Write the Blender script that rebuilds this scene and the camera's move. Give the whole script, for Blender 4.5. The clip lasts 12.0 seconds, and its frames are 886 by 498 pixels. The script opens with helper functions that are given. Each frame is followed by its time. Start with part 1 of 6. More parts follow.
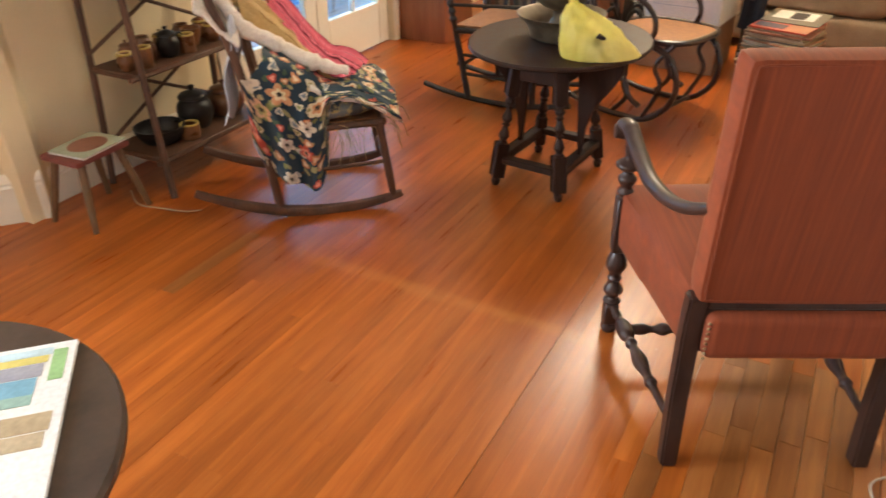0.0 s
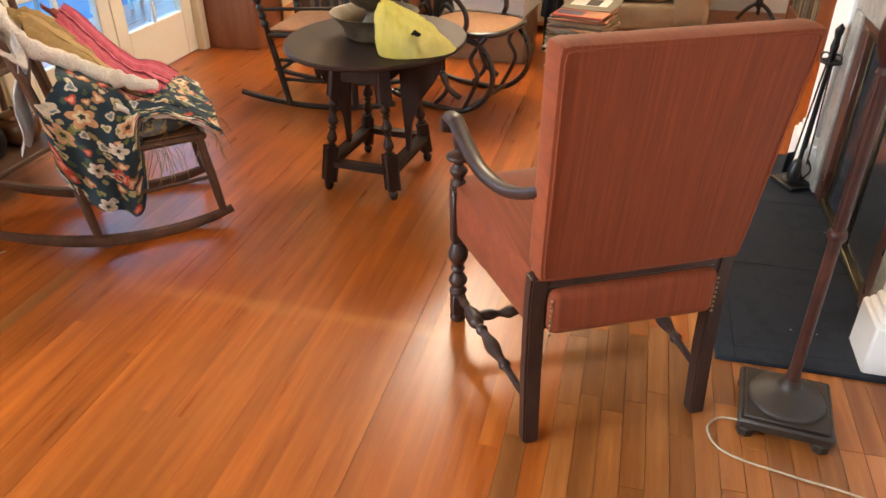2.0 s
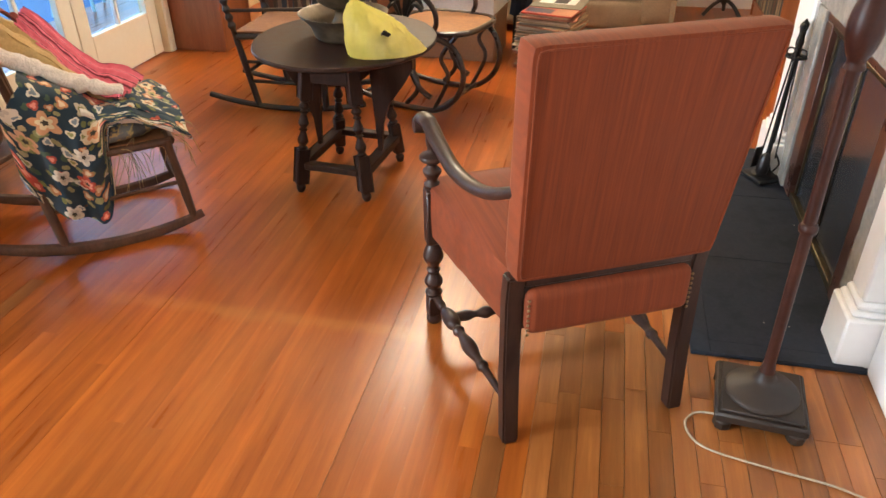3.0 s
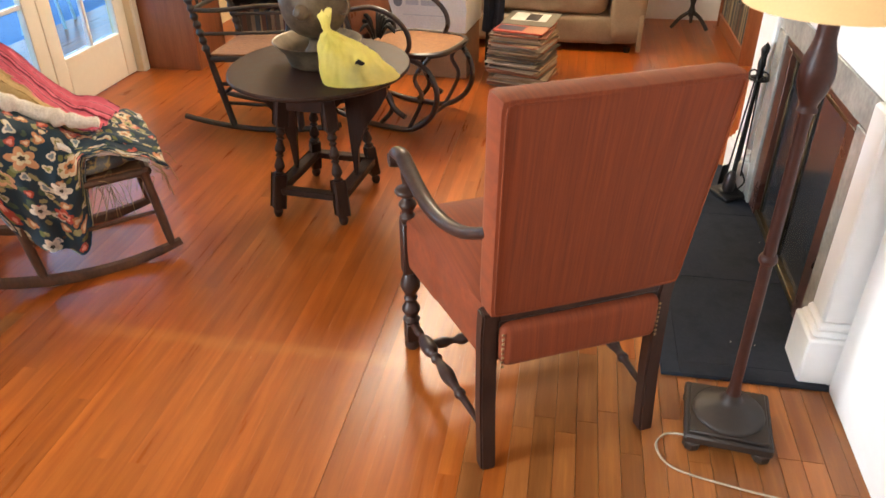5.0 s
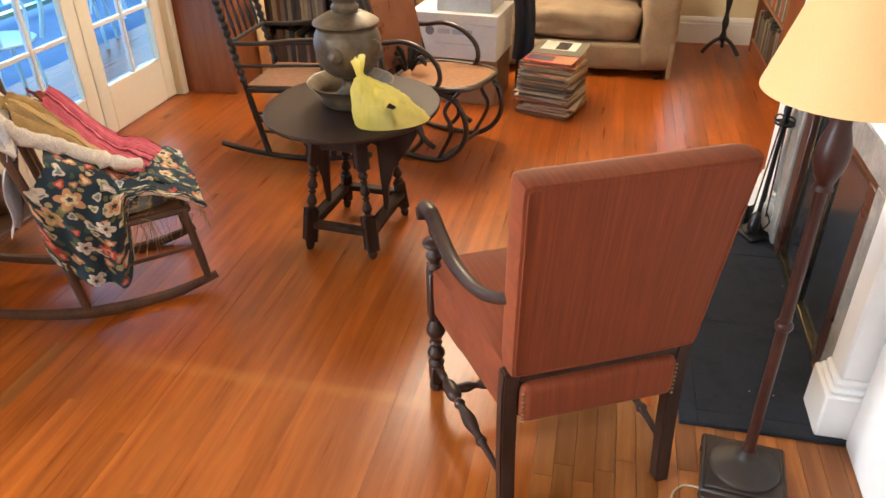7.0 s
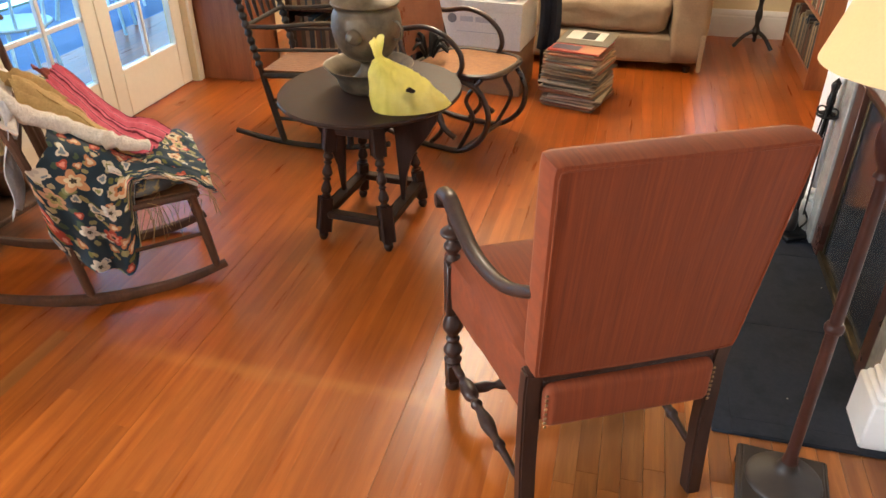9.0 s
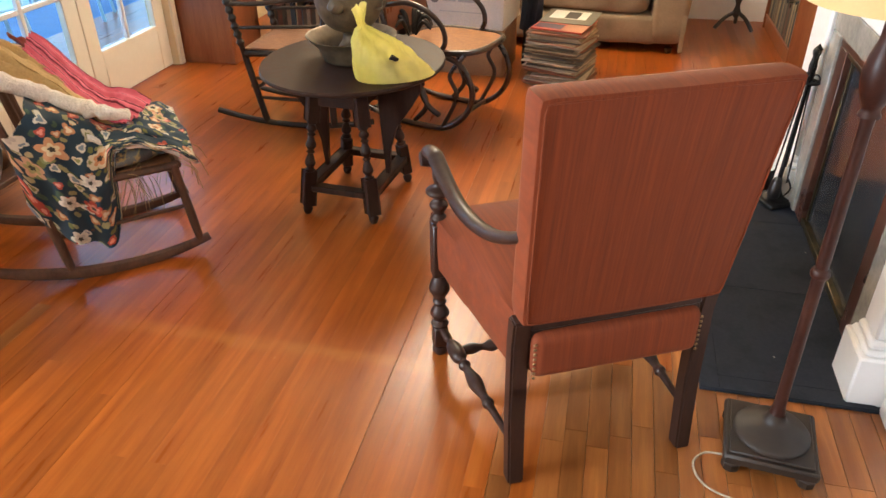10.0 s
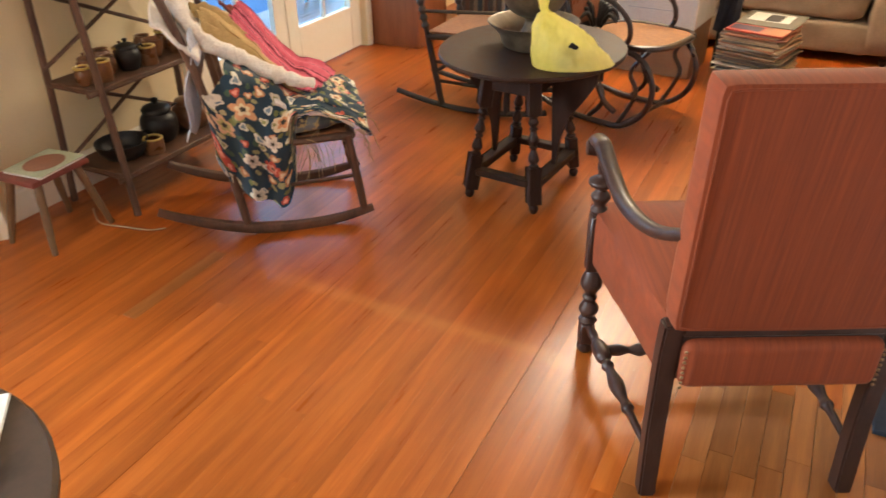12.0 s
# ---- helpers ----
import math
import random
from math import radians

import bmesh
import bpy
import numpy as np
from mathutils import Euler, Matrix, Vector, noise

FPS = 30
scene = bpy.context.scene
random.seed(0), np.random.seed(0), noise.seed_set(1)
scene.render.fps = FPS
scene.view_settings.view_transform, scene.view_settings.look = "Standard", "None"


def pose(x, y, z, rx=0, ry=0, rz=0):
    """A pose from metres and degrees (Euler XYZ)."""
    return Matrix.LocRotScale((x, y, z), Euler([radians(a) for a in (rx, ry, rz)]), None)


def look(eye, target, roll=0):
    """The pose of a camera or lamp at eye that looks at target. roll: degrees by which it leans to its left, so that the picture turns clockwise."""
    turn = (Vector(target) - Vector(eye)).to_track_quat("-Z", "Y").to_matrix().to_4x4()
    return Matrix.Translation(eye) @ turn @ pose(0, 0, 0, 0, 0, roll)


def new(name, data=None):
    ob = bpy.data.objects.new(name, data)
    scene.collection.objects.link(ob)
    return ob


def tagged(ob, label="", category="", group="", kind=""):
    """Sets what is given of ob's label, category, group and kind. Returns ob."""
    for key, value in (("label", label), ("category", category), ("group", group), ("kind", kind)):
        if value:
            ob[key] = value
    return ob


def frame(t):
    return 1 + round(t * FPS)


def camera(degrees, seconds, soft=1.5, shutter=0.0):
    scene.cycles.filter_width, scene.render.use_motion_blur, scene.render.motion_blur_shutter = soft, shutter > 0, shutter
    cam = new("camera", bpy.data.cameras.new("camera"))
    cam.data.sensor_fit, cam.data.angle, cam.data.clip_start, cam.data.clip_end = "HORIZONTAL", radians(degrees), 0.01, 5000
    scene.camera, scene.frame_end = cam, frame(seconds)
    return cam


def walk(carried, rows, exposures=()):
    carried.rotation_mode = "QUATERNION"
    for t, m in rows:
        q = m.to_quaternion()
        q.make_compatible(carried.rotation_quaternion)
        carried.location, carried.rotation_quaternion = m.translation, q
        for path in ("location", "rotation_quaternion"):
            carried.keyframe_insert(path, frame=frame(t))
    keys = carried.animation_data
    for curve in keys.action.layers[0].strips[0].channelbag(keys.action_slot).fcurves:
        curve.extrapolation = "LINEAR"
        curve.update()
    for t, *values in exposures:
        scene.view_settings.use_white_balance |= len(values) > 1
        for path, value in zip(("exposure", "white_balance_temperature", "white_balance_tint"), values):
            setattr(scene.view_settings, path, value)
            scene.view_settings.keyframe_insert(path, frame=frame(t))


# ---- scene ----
cam = camera(62.2, 12.0, shutter=0.5)
PATH = [
    (0, (0.142, 0.134, 1.397), (-0.684, 1.628, 0.356), -0.8),
    (0.5, (0.145, 0.143, 1.397), (-0.535, 1.708, 0.354), -0.5),
    (1, (0.144, 0.146, 1.393), (-0.425, 1.754, 0.349), -0.4),
    (1.5, (0.145, 0.152, 1.394), (-0.343, 1.786, 0.349), -0.4),
    (2, (0.134, 0.153, 1.394), (-0.295, 1.803, 0.348), -0.4),
    (2.5, (0.13, 0.159, 1.393), (-0.26, 1.818, 0.345), -0.4),
    (3, (0.127, 0.166, 1.393), (-0.232, 1.831, 0.344), -0.4),
    (4.8, (0.13, 0.159, 1.463), (-0.175, 1.835, 0.416), -0.4),
    (5, (0.133, 0.165, 1.492), (-0.167, 1.843, 0.445), -0.4),
    (5.5, (0.127, 0.184, 1.577), (-0.169, 1.863, 0.532), -0.4),
    (6, (0.126, 0.189, 1.636), (-0.177, 1.869, 0.592), -0.5),
    (6.5, (0.134, 0.179, 1.637), (-0.197, 1.852, 0.593), -0.6),
    (7, (0.14, 0.177, 1.655), (-0.236, 1.841, 0.611), -0.7),
    (7.2, (0.146, 0.173, 1.655), (-0.248, 1.833, 0.611), -0.7),
    (9, (0.113, 0.276, 1.565), (-0.309, 1.926, 0.518), -0.4),
    (9.5, (0.108, 0.196, 1.508), (-0.283, 1.854, 0.461), -0.5),
    (10, (0.12, 0.231, 1.464), (-0.262, 1.89, 0.415), -0.4),
    (10.5, (0.145, 0.278, 1.444), (-0.251, 1.935, 0.396), -0.4),
    (11, (0.131, 0.281, 1.433), (-0.328, 1.923, 0.387), -0.5),
    (11.5, (0.12, 0.248, 1.41), (-0.525, 1.83, 0.369), -0.6),
    (12, (0.133, 0.239, 1.414), (-0.653, 1.751, 0.368), -1.0),
]
EXPOSURES = [(0.0, -0.12), (1.0, 0.0), (5.0, 0.0), (7.0, -0.06), (9.0, -0.08), (10.5, -0.05), (12.0, 0.03)]
walk(cam, [(t, look(eye, target, roll)) for t, eye, target, roll in PATH], EXPOSURES)

# ---- world and light ----
world = bpy.data.worlds.new("sky")
scene.world = world
world.use_nodes = True
wn, wl = world.node_tree.nodes, world.node_tree.links
sky = wn.new("ShaderNodeTexSky")
sky.sky_type, sky.sun_disc = "NISHITA", False
sky.sun_elevation, sky.sun_rotation = radians(41), radians(182)
wn["Background"].inputs["Strength"].default_value = 0.08
wl.new(sky.outputs["Color"], wn["Background"].inputs["Color"])

sun = new("sun", bpy.data.lights.new("sun", "SUN"))
sun.data.energy, sun.data.angle, sun.data.color = 2.0, radians(0.6), (1.0, 0.93, 0.82)
sun.matrix_world = look((-0.3, -8, 7), (0, 0, 0))


def window_light(name, place, target, wide, high, watts, colour, spread=180):
    """An area lamp for daylight through a window opening, all of them out of view."""
    ob = new(name, bpy.data.lights.new(name, "AREA"))
    ob.data.shape, ob.data.size, ob.data.size_y = "RECTANGLE", wide, high
    ob.data.energy, ob.data.color, ob.data.spread = watts, colour, radians(spread)
    ob.matrix_world = look(place, target)
    return ob


DAY = (1.0, 0.93, 0.86)
COOL = (0.80, 0.90, 1.0)
window_light("far_window_light", (0.78, 6.25, 0.80), (0.7, 3.0, 0.5), 0.10, 0.34, 0.8, (0.70, 0.84, 1.0))
# unseen windows added as fill; the bay's narrow beam brightens the mantel
window_light("back_window_fill", (-1.6, -2.42, 1.6), (-1.2, 1.0, 0.6), 1.3, 1.4, 18, DAY)
window_light("back_window_fill", (0.2, -2.42, 1.6), (0.4, 1.5, 0.8), 1.0, 1.4, 5, DAY)
window_light("bay_window_fill", (-3.62, -0.6, 1.5), (0.96, 1.75, 0.4), 1.3, 1.4, 40, COOL, 60)
# bulbs of the back ceiling lamp and a fill added over the near half
LAMPS = ((-1.0, 4.78, 200), (-1.6, -0.1, 33))
for x, y, watts in LAMPS:
    bulb = new("ceiling_lamp_bulb", bpy.data.lights.new("ceiling_lamp_bulb", "POINT"))
    bulb.data.energy, bulb.data.color, bulb.data.shadow_soft_size = watts, (1.0, 0.86, 0.66), 0.36
    bulb.location = (x, y, 2.24)


# ---- mesh helpers ----
def part(name, bm, material, parent=None, label="", smooth=38):
    """One bmesh as one mesh object, under a thing or under a part."""
    me = bpy.data.meshes.new(name)
    bm.to_mesh(me)
    bm.free()
    me.materials.append(material)
    if smooth:
        me.shade_smooth()
        me.set_sharp_from_angle(angle=radians(smooth))
    ob = new(name, me)
    if parent is not None:
        ob.parent = parent
    return tagged(ob, label)


def thing(name, m, label, category, group="", kind=""):
    ob = new(name)
    ob.empty_display_size = 0.05
    ob.matrix_world = m
    return tagged(ob, label, category, group, kind)


def box(bm, x0, x1, y0, y1, z0, z1, bevel=0.004, m=None, segments=1):
    ret = bmesh.ops.create_cube(bm, size=1)
    vs = ret["verts"]
    for v in vs:
        v.co = Vector((x0 + (v.co.x + 0.5) * (x1 - x0), y0 + (v.co.y + 0.5) * (y1 - y0), z0 + (v.co.z + 0.5) * (z1 - z0)))
    if m is not None:
        for v in vs:
            v.co = m @ v.co
    if bevel:
        es = list({e for v in vs for e in v.link_edges})
        bmesh.ops.bevel(bm, geom=es, offset=bevel, segments=segments, profile=0.6, affect="EDGES")
    return bm


def boxed(x0, x1, y0, y1, z0, z1, bevel=0.004, m=None, segments=1):
    return box(bmesh.new(), x0, x1, y0, y1, z0, z1, bevel, m, segments)


def smooth_profile(points, steps=5):
    """A rounded line through (radius, height) pairs."""
    pts = [points[0]] + list(points) + [points[-1]]
    out = []
    for i in range(1, len(pts) - 2):
        a, b, c, d = (Vector(p) for p in pts[i - 1:i + 3])
        for k in range(steps):
            t = k / steps
            out.append(0.5 * ((2 * b) + (c - a) * t + (2 * a - 5 * b + 4 * c - d) * t * t + (3 * b - a - 3 * c + d) * t ** 3))
    out.append(Vector(points[-1]))
    return out


def lathe(bm, profile, segments=16, m=None, caps=True):
    rings = []
    for p in profile:
        r, z = max(p[0], 0.0004), p[1]
        ring = []
        for k in range(segments):
            a = 2 * math.pi * k / segments
            co = Vector((r * math.cos(a), r * math.sin(a), z))
            ring.append(bm.verts.new(m @ co if m is not None else co))
        rings.append(ring)
    for a, b in zip(rings, rings[1:]):
        for k in range(segments):
            bm.faces.new((a[k], a[(k + 1) % segments], b[(k + 1) % segments], b[k]))
    if caps:
        bm.faces.new(rings[0][::-1])
        bm.faces.new(rings[-1])
    return bm


def tube(bm, points, radius, segments=8, closed=False, flat=1.0):
    """A round bar along points; radius a number or one for each point."""
    pts = [Vector(p) for p in points]
    n = len(pts)
    rad = radius if isinstance(radius, (list, tuple)) else [radius] * n
    rings, side = [], None
    for i, p in enumerate(pts):
        a = pts[(i - 1) % n] if closed or i else p
        b = pts[(i + 1) % n] if closed or i < n - 1 else p
        d = (b - a).normalized()
        if side is None:
            side = d.cross(Vector((0, 0, 1)))
            if side.length < 0.1:
                side = d.cross(Vector((0, 1, 0)))
        side = (side - d * side.dot(d)).normalized()
        up = side.cross(d)
        rings.append([bm.verts.new(p + rad[i] * (math.cos(2 * math.pi * k / segments) * side + flat * math.sin(2 * math.pi * k / segments) * up))
                      for k in range(segments)])
    for i in range(n if closed else n - 1):
        a, b = rings[i], rings[(i + 1) % n]
        for k in range(segments):
            bm.faces.new((a[k], a[(k + 1) % segments], b[(k + 1) % segments], b[k]))
    if not closed:
        bm.faces.new(rings[0][::-1])
        bm.faces.new(rings[-1])
    bmesh.ops.recalc_face_normals(bm, faces=bm.faces)
    return bm


def curve(points, steps=6, closed=False):
    """A smooth line of Vectors through points."""
    p = [Vector(q) for q in points]
    p = [p[-1]] + p + [p[0], p[1]] if closed else [p[0]] + p + [p[-1]]
    out = []
    for i in range(1, len(p) - 2):
        a, b, c, d = p[i - 1:i + 3]
        for k in range(steps):
            t = k / steps
            out.append(0.5 * ((2 * b) + (c - a) * t + (2 * a - 5 * b + 4 * c - d) * t * t + (3 * b - a - 3 * c + d) * t ** 3))
    if not closed:
        out.append(p[-2])
    return out


def between(a, b):
    """The pose that lays the z axis of a turning from a to b."""
    a, b = Vector(a), Vector(b)
    return Matrix.Translation(a) @ (b - a).to_track_quat("Z", "Y").to_matrix().to_4x4()


def sheet(f, nu, nv, thick=0.004, uv_size=(1.0, 1.0)):
    """A cloth or shell: f(u, v) gives its places, u and v from 0 to 1, with a texture map in metres."""
    bm = bmesh.new()
    grid = [[bm.verts.new(f(i / nu, j / nv)) for j in range(nv + 1)] for i in range(nu + 1)]
    layer = bm.loops.layers.uv.new("UVMap")
    for i in range(nu):
        for j in range(nv):
            face = bm.faces.new((grid[i][j], grid[i + 1][j], grid[i + 1][j + 1], grid[i][j + 1]))
            for loop, (a, b) in zip(face.loops, ((i, j), (i + 1, j), (i + 1, j + 1), (i, j + 1))):
                loop[layer].uv = (a / nu * uv_size[0], b / nv * uv_size[1])
    bmesh.ops.recalc_face_normals(bm, faces=bm.faces)
    if not thick:
        return bm
    # the second side lies one thickness below the first, with a rim round the edge
    bm.normal_update()
    below = [[bm.verts.new(v.co - v.normal * thick) for v in row] for row in grid]
    flip = bm.faces[:][0].verts[1] is not grid[1][0]

    def quad(vs, uvs):
        order = range(4) if flip else range(3, -1, -1)
        face = bm.faces.new([vs[k] for k in order])
        for loop, k in zip(face.loops, order):
            loop[layer].uv = (uvs[k][0] / nu * uv_size[0], uvs[k][1] / nv * uv_size[1])
    for i in range(nu):
        for j in range(nv):
            cs = ((i, j), (i + 1, j), (i + 1, j + 1), (i, j + 1))
            quad([below[a][b] for a, b in cs], cs)
    rim = [(i, 0) for i in range(nu)] + [(nu, j) for j in range(nv)] + [(i, nv) for i in range(nu, 0, -1)] + [(0, j) for j in range(nv, 0, -1)]
    for (a, b), (c, d) in zip(rim, rim[1:] + rim[:1]):
        quad([below[a][b], grid[a][b], grid[c][d], below[c][d]], ((a, b), (a, b), (c, d), (c, d)))
    return bm


def lump(x, y, z, freq, seed=0.0):
    return noise.noise(Vector((x * freq + seed, y * freq - seed, z * freq + 2.7 * seed)))


# ---- materials ----
def surface(name, base, second, rough=0.5, metal=0.0, scale=6.0, stretch=(1, 1, 1), bump=0.15, fine=120.0, coat=0.0, rand=0.0,
            balance=(0.35, 0.68), third=None, sheen=0.0, rough_var=0.12, depth=0.002, grain=0.12):
    """A worn surface: two tones in broad patches, a fine grain in tone, gloss and relief; rand varies it from piece to piece."""
    m = bpy.data.materials.new(name)
    m.use_nodes = True
    n, l = m.node_tree.nodes, m.node_tree.links
    b = n["Principled BSDF"]
    co = n.new("ShaderNodeTexCoord")
    info = n.new("ShaderNodeObjectInfo")
    off = n.new("ShaderNodeVectorMath")
    off.operation = "MULTIPLY_ADD"
    off.inputs[1].default_value = (1, 1, 1)
    shift = n.new("ShaderNodeMath")
    shift.operation = "MULTIPLY"
    shift.inputs[1].default_value = 37.0
    l.new(info.outputs["Random"], shift.inputs[0])
    l.new(co.outputs["Object"], off.inputs[0])
    l.new(shift.outputs[0], off.inputs[2])
    mp = n.new("ShaderNodeMapping")
    mp.inputs["Scale"].default_value = stretch
    l.new(off.outputs[0], mp.inputs["Vector"])
    big = n.new("ShaderNodeTexNoise")
    big.inputs["Scale"].default_value, big.inputs["Detail"].default_value, big.inputs["Roughness"].default_value = scale, 5.0, 0.6
    small = n.new("ShaderNodeTexNoise")
    small.inputs["Scale"].default_value, small.inputs["Detail"].default_value = fine, 3.0
    l.new(mp.outputs[0], big.inputs["Vector"])
    l.new(mp.outputs[0], small.inputs["Vector"])
    ramp = n.new("ShaderNodeValToRGB")
    ramp.color_ramp.elements[0].position, ramp.color_ramp.elements[1].position = balance
    ramp.color_ramp.elements[0].color, ramp.color_ramp.elements[1].color = (*second, 1), (*base, 1)
    if third:
        e = ramp.color_ramp.elements.new(0.5 * (balance[0] + balance[1]))
        e.color = (*third, 1)
    l.new(big.outputs["Fac"], ramp.inputs["Fac"])
    hsv = n.new("ShaderNodeHueSaturation")
    val = n.new("ShaderNodeMapRange")
    val.inputs["From Min"].default_value, val.inputs["From Max"].default_value = 0.25, 0.75
    val.inputs["To Min"].default_value, val.inputs["To Max"].default_value = 1 - grain, 1 + grain
    l.new(small.outputs["Fac"], val.inputs["Value"])
    if rand:
        per = n.new("ShaderNodeMapRange")
        per.inputs["To Min"].default_value, per.inputs["To Max"].default_value = 1 - rand, 1 + rand
        l.new(info.outputs["Random"], per.inputs["Value"])
        mul = n.new("ShaderNodeMath")
        mul.operation = "MULTIPLY"
        l.new(val.outputs[0], mul.inputs[0])
        l.new(per.outputs[0], mul.inputs[1])
        l.new(mul.outputs[0], hsv.inputs["Value"])
    else:
        l.new(val.outputs[0], hsv.inputs["Value"])
    l.new(ramp.outputs["Color"], hsv.inputs["Color"])
    l.new(hsv.outputs["Color"], b.inputs["Base Color"])
    rr = n.new("ShaderNodeMapRange")
    rr.inputs["To Min"].default_value, rr.inputs["To Max"].default_value = max(rough - rough_var, 0.02), min(rough + rough_var, 1)
    l.new(big.outputs["Fac"], rr.inputs["Value"])
    l.new(rr.outputs[0], b.inputs["Roughness"])
    b.inputs["Metallic"].default_value = metal
    b.inputs["Coat Weight"].default_value = coat
    b.inputs["Coat Roughness"].default_value = 0.14
    b.inputs["Sheen Tint"].default_value = (1.0, 0.55, 0.32, 1)
    b.inputs["Sheen Roughness"].default_value = 0.4
    b.inputs["Sheen Weight"].default_value = sheen
    if bump:
        bp = n.new("ShaderNodeBump")
        bp.inputs["Strength"].default_value, bp.inputs["Distance"].default_value = bump, depth
        l.new(small.outputs["Fac"], bp.inputs["Height"])
        l.new(bp.outputs["Normal"], b.inputs["Normal"])
    return m


M_FLOOR = surface("varnished_fir", (0.45, 0.124, 0.020), (0.30, 0.071, 0.010), rough=0.3, scale=3.0, stretch=(9, 0.6, 9), bump=0.04, fine=30, coat=0.32, rand=0.15, third=(0.38, 0.098, 0.014), grain=0.05, depth=0.0005, rough_var=0.08)
M_GAP = surface("dark_joint", (0.17, 0.058, 0.017), (0.11, 0.037, 0.012), rough=0.9, bump=0)


def wear_and_shade(m):
    """Paler traffic-worn patches and a few scuffs over the whole floor, plus painted-in shade."""
    n, l = m.node_tree.nodes, m.node_tree.links
    b = n["Principled BSDF"]
    src = b.inputs["Base Color"].links[0].from_socket
    g = n.new("ShaderNodeNewGeometry")
    w = n.new("ShaderNodeTexNoise")
    w.inputs["Scale"].default_value, w.inputs["Detail"].default_value = 1.3, 4.0
    l.new(g.outputs["Position"], w.inputs["Vector"])
    k = n.new("ShaderNodeMapRange")
    k.inputs["From Min"].default_value, k.inputs["From Max"].default_value = 0.3, 0.7
    k.inputs["To Min"].default_value, k.inputs["To Max"].default_value = 0.84, 1.16
    l.new(w.outputs["Fac"], k.inputs["Value"])
    h = n.new("ShaderNodeHueSaturation")
    l.new(k.outputs[0], h.inputs["Value"])
    l.new(src, h.inputs["Color"])
    v = n.new("ShaderNodeTexVoronoi")
    v.inputs["Scale"].default_value = 4.0
    st = n.new("ShaderNodeMapping")
    st.inputs["Scale"].default_value = (3.0, 1.2, 1)
    l.new(g.outputs["Position"], st.inputs["Vector"])
    l.new(st.outputs[0], v.inputs["Vector"])
    t = n.new("ShaderNodeMath")
    t.operation = "LESS_THAN"
    t.inputs[1].default_value = 0.02
    l.new(v.outputs["Distance"], t.inputs[0])
    f = n.new("ShaderNodeMath")
    f.operation = "MULTIPLY"
    f.inputs[1].default_value = 0.45
    l.new(t.outputs[0], f.inputs[0])
    x = n.new("ShaderNodeMix")
    x.data_type = "RGBA"
    x.inputs[7].default_value = (0.62, 0.40, 0.22, 1)
    l.new(f.outputs[0], x.inputs["Factor"])
    l.new(h.outputs["Color"], x.inputs[6])
    # a pale worn line across the boards where a partition once stood, its edges uneven
    p = n.new("ShaderNodeSeparateXYZ")
    l.new(g.outputs["Position"], p.inputs[0])
    e = n.new("ShaderNodeTexNoise")
    e.inputs["Scale"].default_value, e.inputs["Detail"].default_value = 9.0, 4.0
    l.new(g.outputs["Position"], e.inputs["Vector"])

    def math_node(op, a, c):
        k = n.new("ShaderNodeMath")
        k.operation = op
        for i, q in enumerate((a, c)):
            if isinstance(q, (int, float)):
                k.inputs[i].default_value = q
            else:
                l.new(q, k.inputs[i])
        return k.outputs[0]

    def ramp_node(value, lo, hi, a, c):
        k = n.new("ShaderNodeMapRange")
        k.interpolation_type = "SMOOTHSTEP"
        k.inputs["From Min"].default_value, k.inputs["From Max"].default_value = lo, hi
        k.inputs["To Min"].default_value, k.inputs["To Max"].default_value = a, c
        l.new(value, k.inputs["Value"])
        return k.outputs[0]
    off_line = math_node("ABSOLUTE", math_node("ADD", math_node("SUBTRACT", p.outputs[1], 1.875), math_node("MULTIPLY", math_node("SUBTRACT", e.outputs["Fac"], 0.5), 0.05)), 0)
    line = ramp_node(off_line, 0.006, 0.05, 0.42, 0.0)
    line = math_node("MULTIPLY", line, ramp_node(p.outputs[0], -1.55, -1.1, 0.0, 1.0))
    line = math_node("MULTIPLY", line, ramp_node(p.outputs[0], -0.45, -0.2, 1.0, 0.0))
    line = math_node("MULTIPLY", line, ramp_node(e.outputs["Fac"], 0.25, 0.6, 0.35, 1.0))
    y = n.new("ShaderNodeMix")
    y.data_type = "RGBA"
    y.inputs[7].default_value = (0.56, 0.21, 0.05, 1)
    l.new(line, y.inputs["Factor"])
    l.new(x.outputs[2], y.inputs[6])
    # older, darker varnish beyond that line, blotched at its edges, with shade painted in
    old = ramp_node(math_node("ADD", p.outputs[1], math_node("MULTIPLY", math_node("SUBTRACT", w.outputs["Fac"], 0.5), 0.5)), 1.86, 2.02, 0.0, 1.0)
    # past y 2.8 it spans the full width, painting the far floor's shade
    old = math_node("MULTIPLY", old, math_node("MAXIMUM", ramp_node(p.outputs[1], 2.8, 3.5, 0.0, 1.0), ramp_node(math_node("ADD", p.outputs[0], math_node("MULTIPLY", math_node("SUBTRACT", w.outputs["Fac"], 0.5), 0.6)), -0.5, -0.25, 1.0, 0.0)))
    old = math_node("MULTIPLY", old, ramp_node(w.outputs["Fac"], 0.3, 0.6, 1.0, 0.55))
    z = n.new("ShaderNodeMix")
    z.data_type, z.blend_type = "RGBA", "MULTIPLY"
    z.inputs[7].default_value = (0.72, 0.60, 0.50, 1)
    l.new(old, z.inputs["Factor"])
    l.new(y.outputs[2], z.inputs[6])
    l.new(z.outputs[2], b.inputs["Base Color"])


